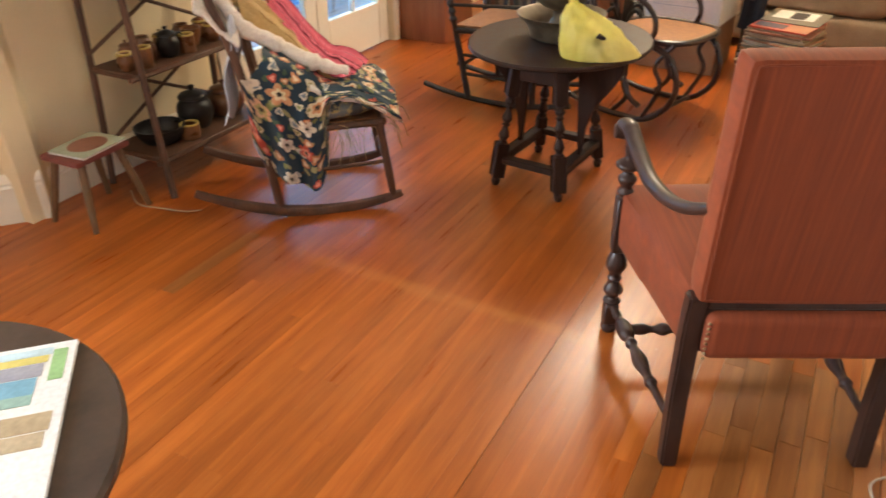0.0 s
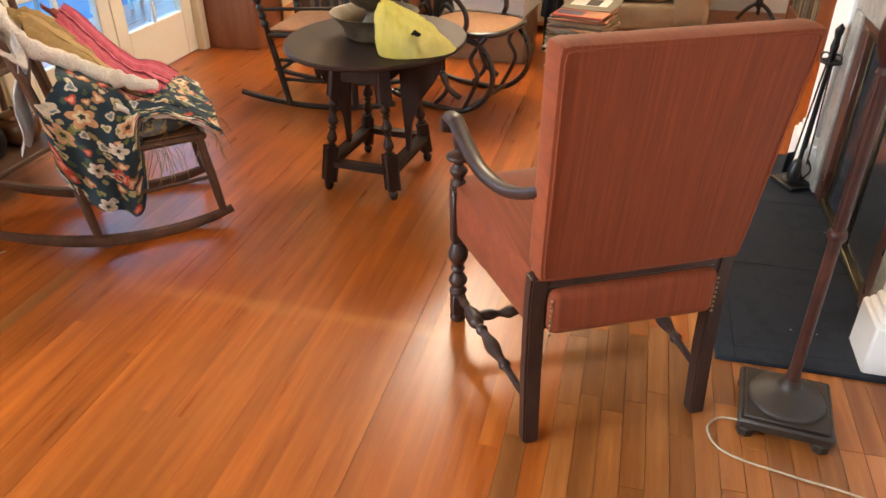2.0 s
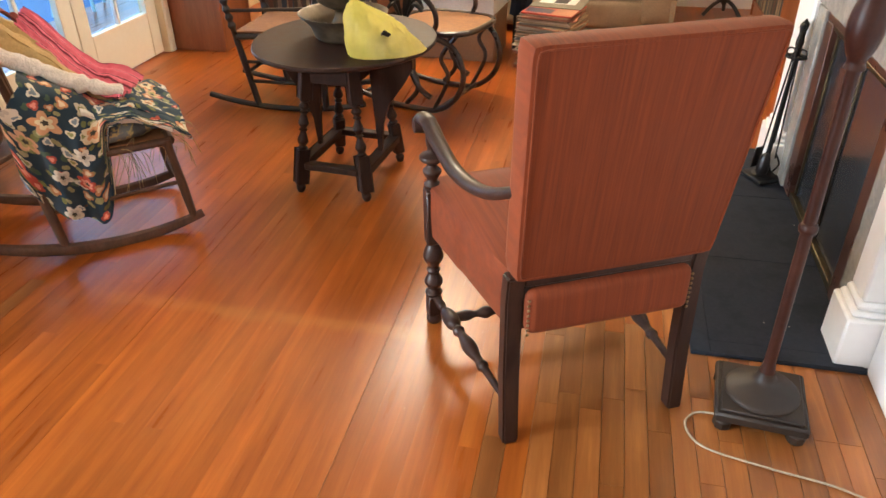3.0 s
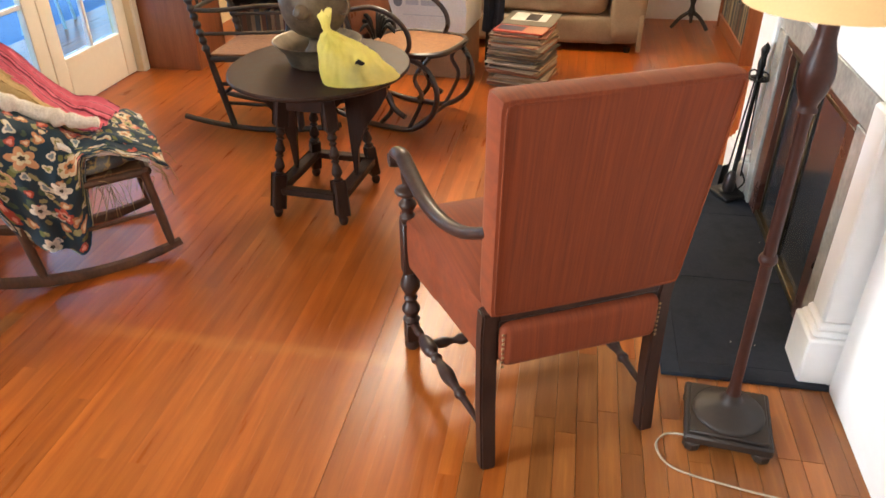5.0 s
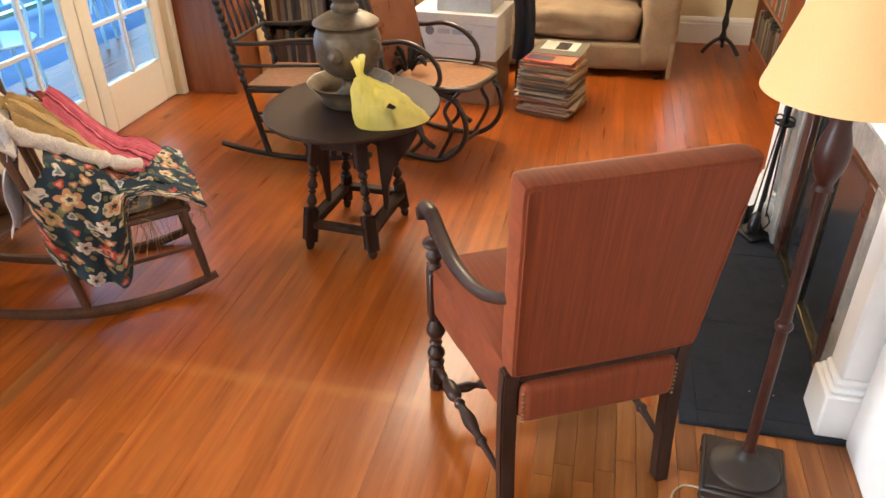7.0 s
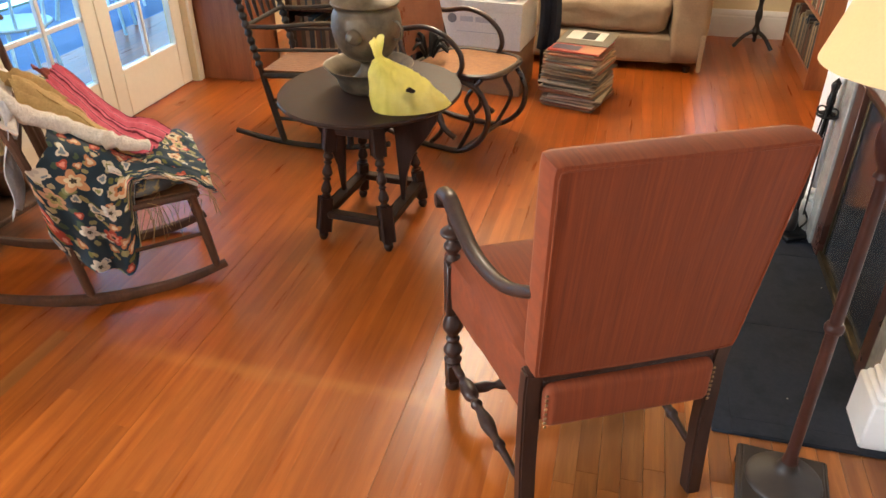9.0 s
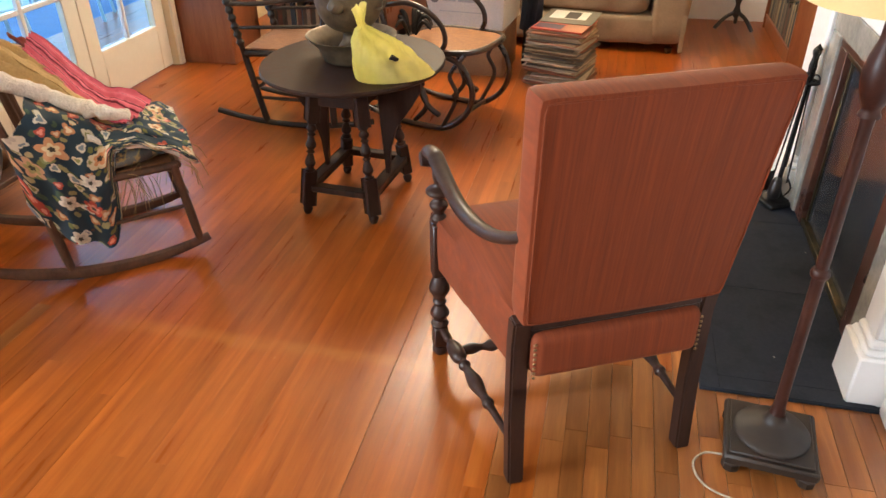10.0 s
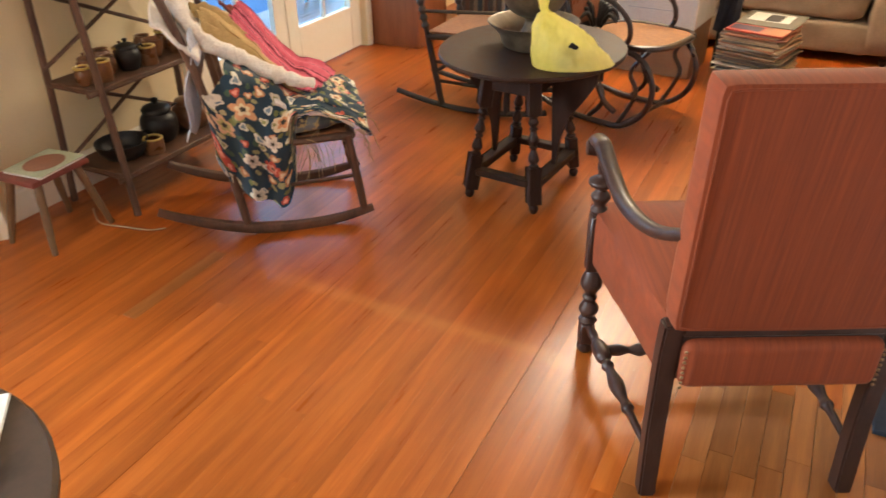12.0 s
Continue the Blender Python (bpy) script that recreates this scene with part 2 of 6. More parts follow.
wear_and_shade(M_FLOOR)
M_BLOCK = surface("varnished_fir_blocks", (0.40, 0.142, 0.034), (0.25, 0.078, 0.017), rough=0.32, scale=3.0, stretch=(9, 0.6, 9), bump=0.04, fine=30, coat=0.3, rand=0.26, third=(0.29, 0.10, 0.024), grain=0.07, depth=0.0005, rough_var=0.08)
M_BLOCK.node_tree.nodes["Principled BSDF"].inputs["Coat Roughness"].default_value = 0.28
M_BLOCK.node_tree.nodes["Principled BSDF"].inputs["Specular IOR Level"].default_value = 0.28
M_FLOOR.node_tree.nodes["Principled BSDF"].inputs["Coat Roughness"].default_value = 0.28
M_FLOOR.node_tree.nodes["Principled BSDF"].inputs["Specular IOR Level"].default_value = 0.22
M_WALL = surface("cream_plaster", (0.82, 0.69, 0.45), (0.76, 0.63, 0.39), rough=0.75, scale=1.6, fine=160, bump=0.12, depth=0.0007, grain=0.03)
M_WHITE = surface("white_paint", (0.84, 0.83, 0.81), (0.78, 0.77, 0.745), rough=0.42, scale=1.5, fine=30, bump=0.05, balance=(0.2, 0.5), depth=0.0004, grain=0.02)
M_CREAM = surface("cream_gloss_paint", (0.84, 0.78, 0.65), (0.78, 0.71, 0.57), rough=0.4, scale=1.5, fine=30, bump=0.05, balance=(0.2, 0.5), depth=0.0004, grain=0.02)
M_CEIL = surface("ceiling_paint", (0.8, 0.77, 0.70), (0.76, 0.73, 0.66), rough=0.85, scale=2, bump=0.1)
M_SLATE = surface("hearth_slate", (0.019, 0.023, 0.034), (0.010, 0.013, 0.019), rough=0.75, scale=7, fine=90, bump=0.25, third=(0.020, 0.024, 0.034), depth=0.0012)
M_SLATE.node_tree.nodes["Principled BSDF"].inputs["Specular IOR Level"].default_value = 0.2
M_MARBLE = surface("grey_beige_stone", (0.36, 0.34, 0.30), (0.25, 0.24, 0.22), rough=0.22, scale=9, fine=60, bump=0.04, rough_var=0.06)
M_MARGIN = surface("red_brown_margin", (0.085, 0.034, 0.022), (0.05, 0.02, 0.014), rough=0.3, scale=8, bump=0.08)
M_SOOT = surface("sooty_brick", (0.05, 0.045, 0.04), (0.02, 0.018, 0.016), rough=0.9, scale=12, bump=0.4)
M_IRON = surface("black_iron", (0.03, 0.028, 0.027), (0.018, 0.017, 0.017), rough=0.45, metal=0.6, scale=20, bump=0.25)
M_OLDBRASS = surface("tarnished_brass", (0.13, 0.10, 0.055), (0.05, 0.04, 0.025), rough=0.38, metal=0.85, scale=18, bump=0.15)
M_NAIL = surface("worn_brass_nails", (0.34, 0.23, 0.12), (0.18, 0.12, 0.06), rough=0.4, metal=0.9, scale=30, bump=0.1)
M_BLACKGLASS = surface("dark_fire_glass", (0.03, 0.034, 0.04), (0.02, 0.022, 0.026), rough=0.14, scale=5, bump=0.0, rough_var=0.04)
M_CHERRY = surface("red_brown_wood", (0.31, 0.105, 0.04), (0.22, 0.065, 0.022), rough=0.4, scale=2.5, stretch=(7, 7, 0.6), bump=0.08, fine=35, coat=0.2)
M_DARKWOOD = surface("dark_stained_oak", (0.045, 0.02, 0.012), (0.02, 0.009, 0.006), rough=0.52, scale=5, stretch=(6, 6, 1), bump=0.12, fine=45, coat=0.05)
M_DARKWOOD.node_tree.nodes["Principled BSDF"].inputs["Specular IOR Level"].default_value = 0.22
M_BLACKWOOD = surface("black_painted_wood", (0.022, 0.017, 0.016), (0.012, 0.009, 0.008), rough=0.35, scale=8, bump=0.1, coat=0.2)
M_BENT = surface("dark_bentwood", (0.045, 0.022, 0.015), (0.022, 0.011, 0.008), rough=0.3, scale=8, bump=0.06, coat=0.3)
M_CHAIRWOOD = surface("aged_walnut", (0.05, 0.023, 0.016), (0.025, 0.011, 0.008), rough=0.42, scale=6, stretch=(5, 5, 1), bump=0.12, fine=50, coat=0.08, third=(0.036, 0.017, 0.012))
M_CHAIRWOOD.node_tree.nodes["Principled BSDF"].inputs["Specular IOR Level"].default_value = 0.3
M_VELVET = surface("rust_velvet", (0.215, 0.043, 0.0115), (0.14, 0.026, 0.0065), rough=0.8, scale=3.0, stretch=(55, 8, 0.5), bump=0.3, fine=7, sheen=0.15, balance=(0.3, 0.7), depth=0.0012)
M_VELVETSEAT = surface("rust_velvet_seat", (0.215, 0.043, 0.0115), (0.14, 0.026, 0.0065), rough=0.8, scale=3.0, stretch=(55, 0.5, 8), bump=0.3, fine=7, sheen=0.15, balance=(0.3, 0.7), depth=0.0012)
for velvet in (M_VELVET, M_VELVETSEAT):
    velvet.node_tree.nodes["Principled BSDF"].inputs["Specular IOR Level"].default_value = 0.3
M_BRONZE = surface("brown_lamp_bronze", (0.035, 0.022, 0.014), (0.018, 0.011, 0.008), rough=0.55, metal=0.1, scale=9, bump=0.12, fine=60)


# ---- setting ----
def slab(name, bm, material, label, category="", kind="structure", smooth=0):
    return tagged(part(name, bm, material, None, "", smooth), label, category, "", kind)


XL, XR, XA = -2.575, 0.96, 1.47
subfloor = slab("floor", boxed(-3.84, 1.63, -2.64, 6.43, -0.12, -0.010, 0), M_GAP, "varnished orange-brown fir strip floor", "floor")
slab("ceiling", boxed(-4.2, 1.75, -2.75, 6.55, 2.62, 2.74, 0), M_CEIL, "plain off-white plaster ceiling", "ceiling")


def wall_with(name, axis, at, thick, a, b, holes, material, label, top=2.62):
    """A straight wall with rectangular openings (from, to, sill, head) right through it."""
    bm = bmesh.new()

    def block(p, q, z0, z1):
        if q - p < 1e-3 or z1 - z0 < 1e-3:
            return
        lo, hi = sorted((at, at + thick))
        if axis == "x":
            box(bm, lo, hi, p, q, z0, z1, 0)
        else:
            box(bm, p, q, lo, hi, z0, z1, 0)
    here = a
    for p, q, z0, z1 in sorted(holes):
        block(here, p, 0, top)
        block(p, q, 0, z0)
        block(p, q, z1, top)
        here = q
    block(here, b, 0, top)
    return slab(name, bm, material, label, "wall")


FD0, FD1 = 2.86, 4.40
wall_with("wall_west", "x", XL, -0.16, 1.66, 6.4, [(FD0, FD1, 0.0, 2.08)], M_WALL, "cream plaster wall with a pair of glazed doors")
wall_with("wall_north", "y", 6.27, 0.16, -2.74, 1.63, [(0.69, 0.87, 0.6, 1.05)], M_WALL, "plaster wall behind the sofa")
wall_with("wall_east", "x", XA, 0.16, 3.62, 6.4, [], M_WALL, "alcove wall behind the bookcase")
# these two walls stand out of view; their openings are added for fill light
wall_with("wall_south", "y", -2.48, -0.16, -3.9, 1.2, [(-2.3, -0.9, 0.85, 2.35), (-0.35, 0.75, 0.85, 2.35)], M_WALL, "unseen plaster wall with two added window openings")
wall_with("wall_bay", "x", -3.68, -0.16, -2.5, 0.35, [(-1.3, 0.1, 0.8, 2.3)], M_WALL, "unseen plaster wall with an added window opening")
# the splayed wall that meets the shelf corner
bm = bmesh.new()
splay = Matrix.Translation((-2.475, 1.655, 0)) @ pose(0, 0, 0, 0, 0, 228)
box(bm, 0.0, 1.9, -0.16, 0.0, 0, 2.62, 0, splay)
slab("wall_splay", bm, M_WALL, "splayed cream plaster wall", "wall")
bm = bmesh.new()
box(bm, -2.68, -2.476, 1.56, 1.662, 0, 2.62, 0.004)
slab("wall_return", bm, M_WALL, "short return of cream plaster wall", "wall")


def baseboard(name, m, length, high=0.185, material=M_CREAM, label="tall cream-painted moulded baseboard"):
    """Local x along the wall, local y out into the room."""
    bm = bmesh.new()
    prof = [(0.0, 0.0), (0.024, 0.0), (0.024, high * 0.74), (0.019, high * 0.79), (0.022, high * 0.84), (0.017, high * 0.92), (0.008, high), (0.0, high)]
    ends = [[bm.verts.new(m @ Vector((x, y, z))) for y, z in prof] for x in (0, length)]
    for k in range(len(prof)):
        q = (k + 1) % len(prof)
        bm.faces.new((ends[0][k], ends[1][k], ends[1][q], ends[0][q]))
    bm.faces.new(ends[0])
    bm.faces.new(ends[1][::-1])
    bmesh.ops.recalc_face_normals(bm, faces=bm.faces)
    return slab(name, bm, material, label, "baseboard")


baseboard("baseboard", splay @ pose(0, 0.002, 0, 0, 0, 0), 1.8, 0.2)
baseboard("baseboard", pose(XL + 0.002, FD0 - 0.1, 0, 0, 0, -90), FD0 - 0.1 - 1.68, 0.15)
baseboard("baseboard", pose(1.46, 6.268, 0, 0, 0, 180), 4.0, 0.2, M_WHITE, "white-painted moulded baseboard")
slab("trim", boxed(XL - 0.02, XL + 0.016, FD1 + 0.005, 4.455, 0.0, 2.16, 0.004), M_CREAM, "cream-painted door casing", "trim")
slab("trim", boxed(XL - 0.02, XL + 0.016, FD0 - 0.1, FD0 - 0.005, 0.0, 2.16, 0.004), M_CREAM, "cream-painted door casing", "trim")

# fixtures of both ceiling lamps, out of view; the near one is added fill
M_OPAL = bpy.data.materials.new("opal_glass")
M_OPAL.use_nodes = True
ob_ = M_OPAL.node_tree.nodes["Principled BSDF"]
ob_.inputs["Base Color"].default_value = (0.9, 0.85, 0.75, 1)
ob_.inputs["Emission Color"].default_value, ob_.inputs["Emission Strength"].default_value = (1.0, 0.8, 0.55, 1), 2.5
for x, y, watts in LAMPS:
    ceiling_lamp = thing("ceiling_lamp", pose(x, y, 0), "warm glowing opal ceiling lamp on a brass plate, out of view", "lamp", "ceiling lamps")
    part("ceiling_plate", lathe(bmesh.new(), [(0.17, 2.619), (0.17, 2.60), (0.15, 2.59), (0.0, 2.59)], 32), M_OLDBRASS, ceiling_lamp)
    part("dish", lathe(bmesh.new(), smooth_profile([(0.16, 2.588), (0.155, 2.565), (0.12, 2.53), (0.06, 2.51), (0.001, 2.505)], 3), 32, None, False), M_OPAL, ceiling_lamp, "opal glass dish")

# glass for the doors
M_GLASS = bpy.data.materials.new("door_glass")
M_GLASS.use_nodes = True
gb = M_GLASS.node_tree.nodes["Principled BSDF"]
gb.inputs["Base Color"].default_value = (0.96, 0.98, 1, 1)
gb.inputs["Roughness"].default_value, gb.inputs["Transmission Weight"].default_value, gb.inputs["IOR"].default_value = 0.02, 1.0, 1.08


def french_door(y0, y1, name):
    door = thing(name, pose(XL - 0.055, 0, 0), "cream-painted French door with small glass panes", "door", "pair of French doors", "structure")
    s = 0.105
    for a, b in ((y0, y0 + s), (y1 - s, y1)):
        part("stile", boxed(-0.02, 0.02, a, b, 0.008, 2.05, 0.004), M_CREAM, door)
    part("bottom_rail", boxed(-0.019, 0.019, y0 + s + 0.001, y1 - s - 0.001, 0.008, 0.275, 0.004), M_CREAM, door)
    part("top_rail", boxed(-0.019, 0.019, y0 + s + 0.001, y1 - s - 0.001, 1.94, 2.05, 0.004), M_CREAM, door)
    rows, gy0, gy1 = 5, y0 + s, y1 - s
    mid = 0.5 * (gy0 + gy1)
    step = (1.94 - 0.275) / rows
    part("muntin", boxed(-0.014, 0.014, mid - 0.013, mid + 0.013, 0.276, 1.939, 0.004), M_WHITE, door)
    for k in range(1, rows):
        for a, b in ((gy0 + 0.001, mid - 0.014), (mid + 0.014, gy1 - 0.001)):
            part("muntin", boxed(-0.013, 0.013, a, b, 0.275 + k * step - 0.012, 0.275 + k * step + 0.012, 0.004), M_WHITE, door)
    for k in range(rows):
        for a, b in ((gy0, mid - 0.013), (mid + 0.013, gy1)):
            pane = part("pane", boxed(-0.002, 0.002, a + 0.001, b - 0.001, 0.276 + k * step + 0.012, 0.274 + (k + 1) * step - 0.012, 0), M_GLASS, door, "", 0)
            pane.visible_shadow = False
    return door


french_door(FD0 + 0.01, 0.5 * (FD0 + FD1) - 0.002, "door_1")
french_door(0.5 * (FD0 + FD1) + 0.002, FD1 - 0.01, "door_2")

# fireplace: white mantel, dark facing, firebox with glass doors, slate hearth
fire = thing("fireplace", pose(XR, 0, 0), "white-painted mantel with dark marble facing and black fire doors", "fireplace", "", "structure")
part("chimney_breast", boxed(0.08, 0.5, 2.24, 3.60, 1.18, 2.62, 0.003), M_WHITE, fire)
part("jamb_wall", boxed(0.0, 0.22, -2.5, 1.96, 0.0, 2.62, 0.003), M_WHITE, fire, "white-painted panelled wall beside the fireplace")
for y0, y1 in ((1.965, 2.135), (3.18, 3.48)):
    part("plinth", boxed(-0.088, 0.22, y0 + 0.005, y1, 0.0, 0.165, 0.006), M_WHITE, fire)
    bm = bmesh.new()
    box(bm, -0.078, 0.22, y0 + 0.014, y1 - 0.012, 0.166, 0.185, 0.008)
    box(bm, -0.068, 0.22, y0 + 0.024, y1 - 0.022, 0.185, 0.21, 0.008)
    part("plinth_moulding", bm, M_WHITE, fire)
    part("pilaster", boxed(-0.06, 0.22, y0 + 0.03, y1 - 0.03, 0.211, 0.834, 0.008), M_WHITE, fire)
part("frieze", boxed(-0.05, 0.22, 1.97, 3.48, 0.835, 1.24, 0.008), M_WHITE, fire)
part("shelf", boxed(-0.16, 0.24, 1.86, 3.6, 1.241, 1.29, 0.01), M_WHITE, fire, "white-painted mantel shelf")
part("far_side", boxed(-0.0, 0.5, 3.482, 3.62, 0.0, 2.62, 0.003), M_WHITE, fire)
for y0, y1, z0, z1 in ((2.11, 2.215, 0.02, 0.73), (3.10, 3.207, 0.02, 0.73), (2.11, 3.207, 0.732, 0.833)):
    part("facing", boxed(-0.045, 0.02, y0, y1, z0, z1, 0.004), M_MARBLE, fire, "polished grey-beige stone facing")
for y0, y1, z0, z1 in ((2.217, 2.31, 0.02, 0.70), (3.005, 3.098, 0.02, 0.70), (2.217, 3.098, 0.702, 0.73)):
    part("margin", boxed(-0.035, 0.02, y0, y1, z0, z1, 0.003), M_MARGIN, fire, "dark red-brown inner margin")
part("firebox", boxed(0.05, 0.3, 2.3, 3.15, 0.0, 1.1, 0.0), M_SOOT, fire, "sooty firebox")
for y0, y1 in ((2.33, 2.655), (2.661, 2.985)):
    door = part("fire_door", boxed(-0.012, 0.012, y0, y1, 0.05, 0.68, 0.003), M_BLACKGLASS, fire, "black glass fire door")
    for a, b, c, d in ((y0, y0 + 0.02, 0.05, 0.68), (y1 - 0.02, y1, 0.05, 0.68)):
        part("door_frame", boxed(-0.02, -0.011, a, b, c, d, 0.002), M_OLDBRASS, door)
part("fire_frame", boxed(-0.03, 0.03, 2.312, 3.003, 0.021, 0.047, 0.003), M_OLDBRASS, fire)
part("fire_frame", boxed(-0.03, 0.03, 2.312, 3.003, 0.682, 0.70, 0.003), M_OLDBRASS, fire)

hearth = slab("hearth", boxed(0.482, 1.0, 1.95, 3.5, -0.008, 0.0095, 0.002), M_SLATE, "black slate hearth slabs set level with the floor", "hearth")
for y0, y1 in ((2.012, 2.498), (2.5, 2.998), (3.0, 3.498)):
    part("slab", boxed(0.537, 0.955, y0, y1, 0.0, 0.012, 0.0008), M_SLATE, hearth)
part("border_slab", boxed(0.484, 0.5364, 1.952, 3.498, 0.0, 0.0122, 0.001), M_SLATE, hearth)
part("border_slab", boxed(0.537, 0.955, 1.952, 2.0114, 0.0, 0.0122, 0.001), M_SLATE, hearth)


def specks(m, scale, radius, colour):
    """Scattered crumbs of plaster and ash on a surface."""
    n, l = m.node_tree.nodes, m.node_tree.links
    b = n["Principled BSDF"]
    src = b.inputs["Base Color"].links[0].from_socket
    g, v, t, x = n.new("ShaderNodeNewGeometry"), n.new("ShaderNodeTexVoronoi"), n.new("ShaderNodeMath"), n.new("ShaderNodeMix")
    v.inputs["Scale"].default_value = scale
    l.new(g.outputs["Position"], v.inputs["Vector"])
    t.operation, t.inputs[1].default_value = "LESS_THAN", radius
    l.new(v.outputs["Distance"], t.inputs[0])
    x.data_type = "RGBA"
    x.inputs[7].default_value = (*colour, 1)
    l.new(t.outputs[0], x.inputs["Factor"])
    l.new(src, x.inputs[6])
    l.new(x.outputs[2], b.inputs["Base Color"])


specks(M_SLATE, 11.0, 0.035, (0.30, 0.28, 0.25))


# ---- armchair with rust velvet ----
def bobbin(r, spec):
    """A turned profile from (height, share of the radius) pairs."""
    return smooth_profile([(r * q, z) for z, q in spec], 4)


def armchair():
    c = thing("armchair", pose(0.208, 1.616, 0, 0, 0, 27.3), "high-backed armchair in worn rust velvet with turned walnut legs", "chair")
    # back legs, square, kicking back a little
    for s in (-1, 1):
        bm = bmesh.new()
        pts = [(0.0, -0.012), (0.2, 0.006), (0.42, 0.012), (0.49, 0.004)]
        rings = []
        for z, y in pts:
            h = 0.021 if z > 0.1 else 0.020
            rings.append([bm.verts.new((s * 0.231 + a * h, y + 0.012 + b * 0.021, z)) for a, b in ((-1, -1), (1, -1), (1, 1), (-1, 1))])
        for a, b in zip(rings, rings[1:]):
            for k in range(4):
                bm.faces.new((a[k], a[(k + 1) % 4], b[(k + 1) % 4], b[k]))
        bm.faces.new(rings[0][::-1])
        bm.faces.new(rings[-1])
        bmesh.ops.bevel(bm, geom=[e for e in bm.edges], offset=0.005, segments=2, affect="EDGES")
        part("back_leg", bm, M_CHAIRWOOD, c)
    # front legs, turned, up to the arms
    for s in (-1, 1):
        x = s * 0.285
        bm = bmesh.new()
        m = Matrix.Translation((x, 0.53, 0))
        lathe(bm, bobbin(0.026, [(0.0, 0.75), (0.012, 0.95), (0.03, 0.85)]), 14, m)
        box(bm, x - 0.021, x + 0.021, 0.509, 0.551, 0.03, 0.10, 0.004)
        lathe(bm, bobbin(0.029, [(0.10, 0.6), (0.112, 0.95), (0.125, 0.55), (0.15, 1.0), (0.18, 0.55), (0.192, 0.75), (0.205, 0.55), (0.235, 1.05), (0.262, 0.9), (0.285, 0.55)]), 14, m)
        box(bm, x - 0.022, x + 0.022, 0.508, 0.552, 0.285, 0.46, 0.004)
        lathe(bm, bobbin(0.027, [(0.46, 0.6), (0.475, 0.9), (0.49, 0.55), (0.515, 0.98), (0.535, 0.5), (0.55, 1.25), (0.562, 1.25), (0.576, 0.5), (0.60, 0.62), (0.628, 0.6)]), 14, m)
        part("front_leg", bm, M_CHAIRWOOD, c, "turned bobbin front leg")
    # side, cross and back stretchers
    for s in (-1, 1):
        a, b = (s * 0.282, 0.52, 0.095), (s * 0.236, 0.03, 0.115)
        ln = (Vector(b) - Vector(a)).length
        prof = [(0.0, 0.5), (0.05, 0.65), (0.07, 0.45), (0.10, 1.0), (0.15, 1.05), (0.17, 0.5), (0.19, 0.85), (0.21, 0.55), (0.27, 1.0), (0.33, 0.55), (0.36, 0.8), (0.38, 0.5), (ln, 0.42)]
        part("side_stretcher", lathe(bmesh.new(), bobbin(0.021, prof), 12, between(a, b)), M_CHAIRWOOD, c)
    a, b = (-0.272, 0.40, 0.10), (0.272, 0.40, 0.10)
    prof = [(0.0, 0.5), (0.05, 0.9), (0.08, 0.5), (0.11, 1.0), (0.15, 0.55), (0.272, 0.95), (0.39, 0.55), (0.43, 1.0), (0.46, 0.5), (0.49, 0.9), (0.544, 0.5)]
    part("cross_stretcher", lathe(bmesh.new(), bobbin(0.019, prof), 12, between(a, b)), M_CHAIRWOOD, c)
    # seat: a crowned cushion, wider in front, with an upholstered rail
    def seat_top(u, v):
        w = 0.228 + 0.072 * v
        x = (u - 0.5) * 2
        y = 0.03 + 0.545 * v
        z = 0.475 + 0.05 * (1 - abs(x) ** 3.0) * (1 - abs(2 * v - 1) ** 3.2)
        return Vector((x * w, y - 0.012 * abs(x) ** 4 * (1 if v > 0.5 else -1), z))
    bm = bmesh.new()
    nu, nv = 14, 14
    top = [[bm.verts.new(seat_top(i / nu, j / nv)) for j in range(nv + 1)] for i in range(nu + 1)]
    for i in range(nu):
        for j in range(nv):
            bm.faces.new((top[i][j], top[i + 1][j], top[i + 1][j + 1], top[i][j + 1]))
    edge = [top[i][0] for i in range(nu + 1)] + [top[nu][j] for j in range(1, nv + 1)] + [top[i][nv] for i in range(nu - 1, -1, -1)] + [top[0][j] for j in range(nv - 1, 0, -1)]
    rows = [edge]
    for z, g in ((0.44, 1.012), (0.38, 1.012), (0.318, 1.0), (0.31, 0.97)):
        rows.append([bm.verts.new((v.co.x * g, 0.3 + (v.co.y - 0.3) * g, z)) for v in edge])
    for a, b in zip(rows, rows[1:]):
        for k in range(len(edge)):
            bm.faces.new((a[k], a[(k + 1) % len(edge)], b[(k + 1) % len(edge)], b[k]))
    bm.faces.new(rows[-1])
    bmesh.ops.recalc_face_normals(bm, faces=bm.faces)
    part("seat", bm, M_VELVETSEAT, c, "rust velvet seat", 60)
    # the padded rail below the back
    part("rear_rail", boxed(-0.2085, 0.2085, -0.022, 0.044, 0.334, 0.456, 0.028, None, 4), M_VELVET, c, "padded velvet rear rail", 60)
    part("wooden_rail", boxed(-0.21, 0.21, 0.0, 0.035, 0.459, 0.486, 0.004), M_CHAIRWOOD, c)
    part("back_board", boxed(-0.2095, 0.2095, 0.004, 0.036, 0.345, 0.4585, 0.002), M_CHAIRWOOD, c)
    # backrest, leaning, padded edges and a flat rear panel
    def back_point(x, z, y):
        t = (z - 0.481) / 0.550
        w = 0.245 + 0.022 * t
        return Vector((x * w + 0.006, y + 0.01 - 0.075 * t, z))
    bm = bmesh.new()
    ring = []
    nseg = 26
    def rounded(x, z):
        cx, cz = max(-0.955, min(0.955, x)), max(0.493, min(1.019, z))
        dx, dz = (x - cx) / 0.045, (z - cz) / 0.012
        q = max(1.0, math.hypot(dx, dz))
        return cx + 0.045 * dx / q, cz + 0.012 * dz / q
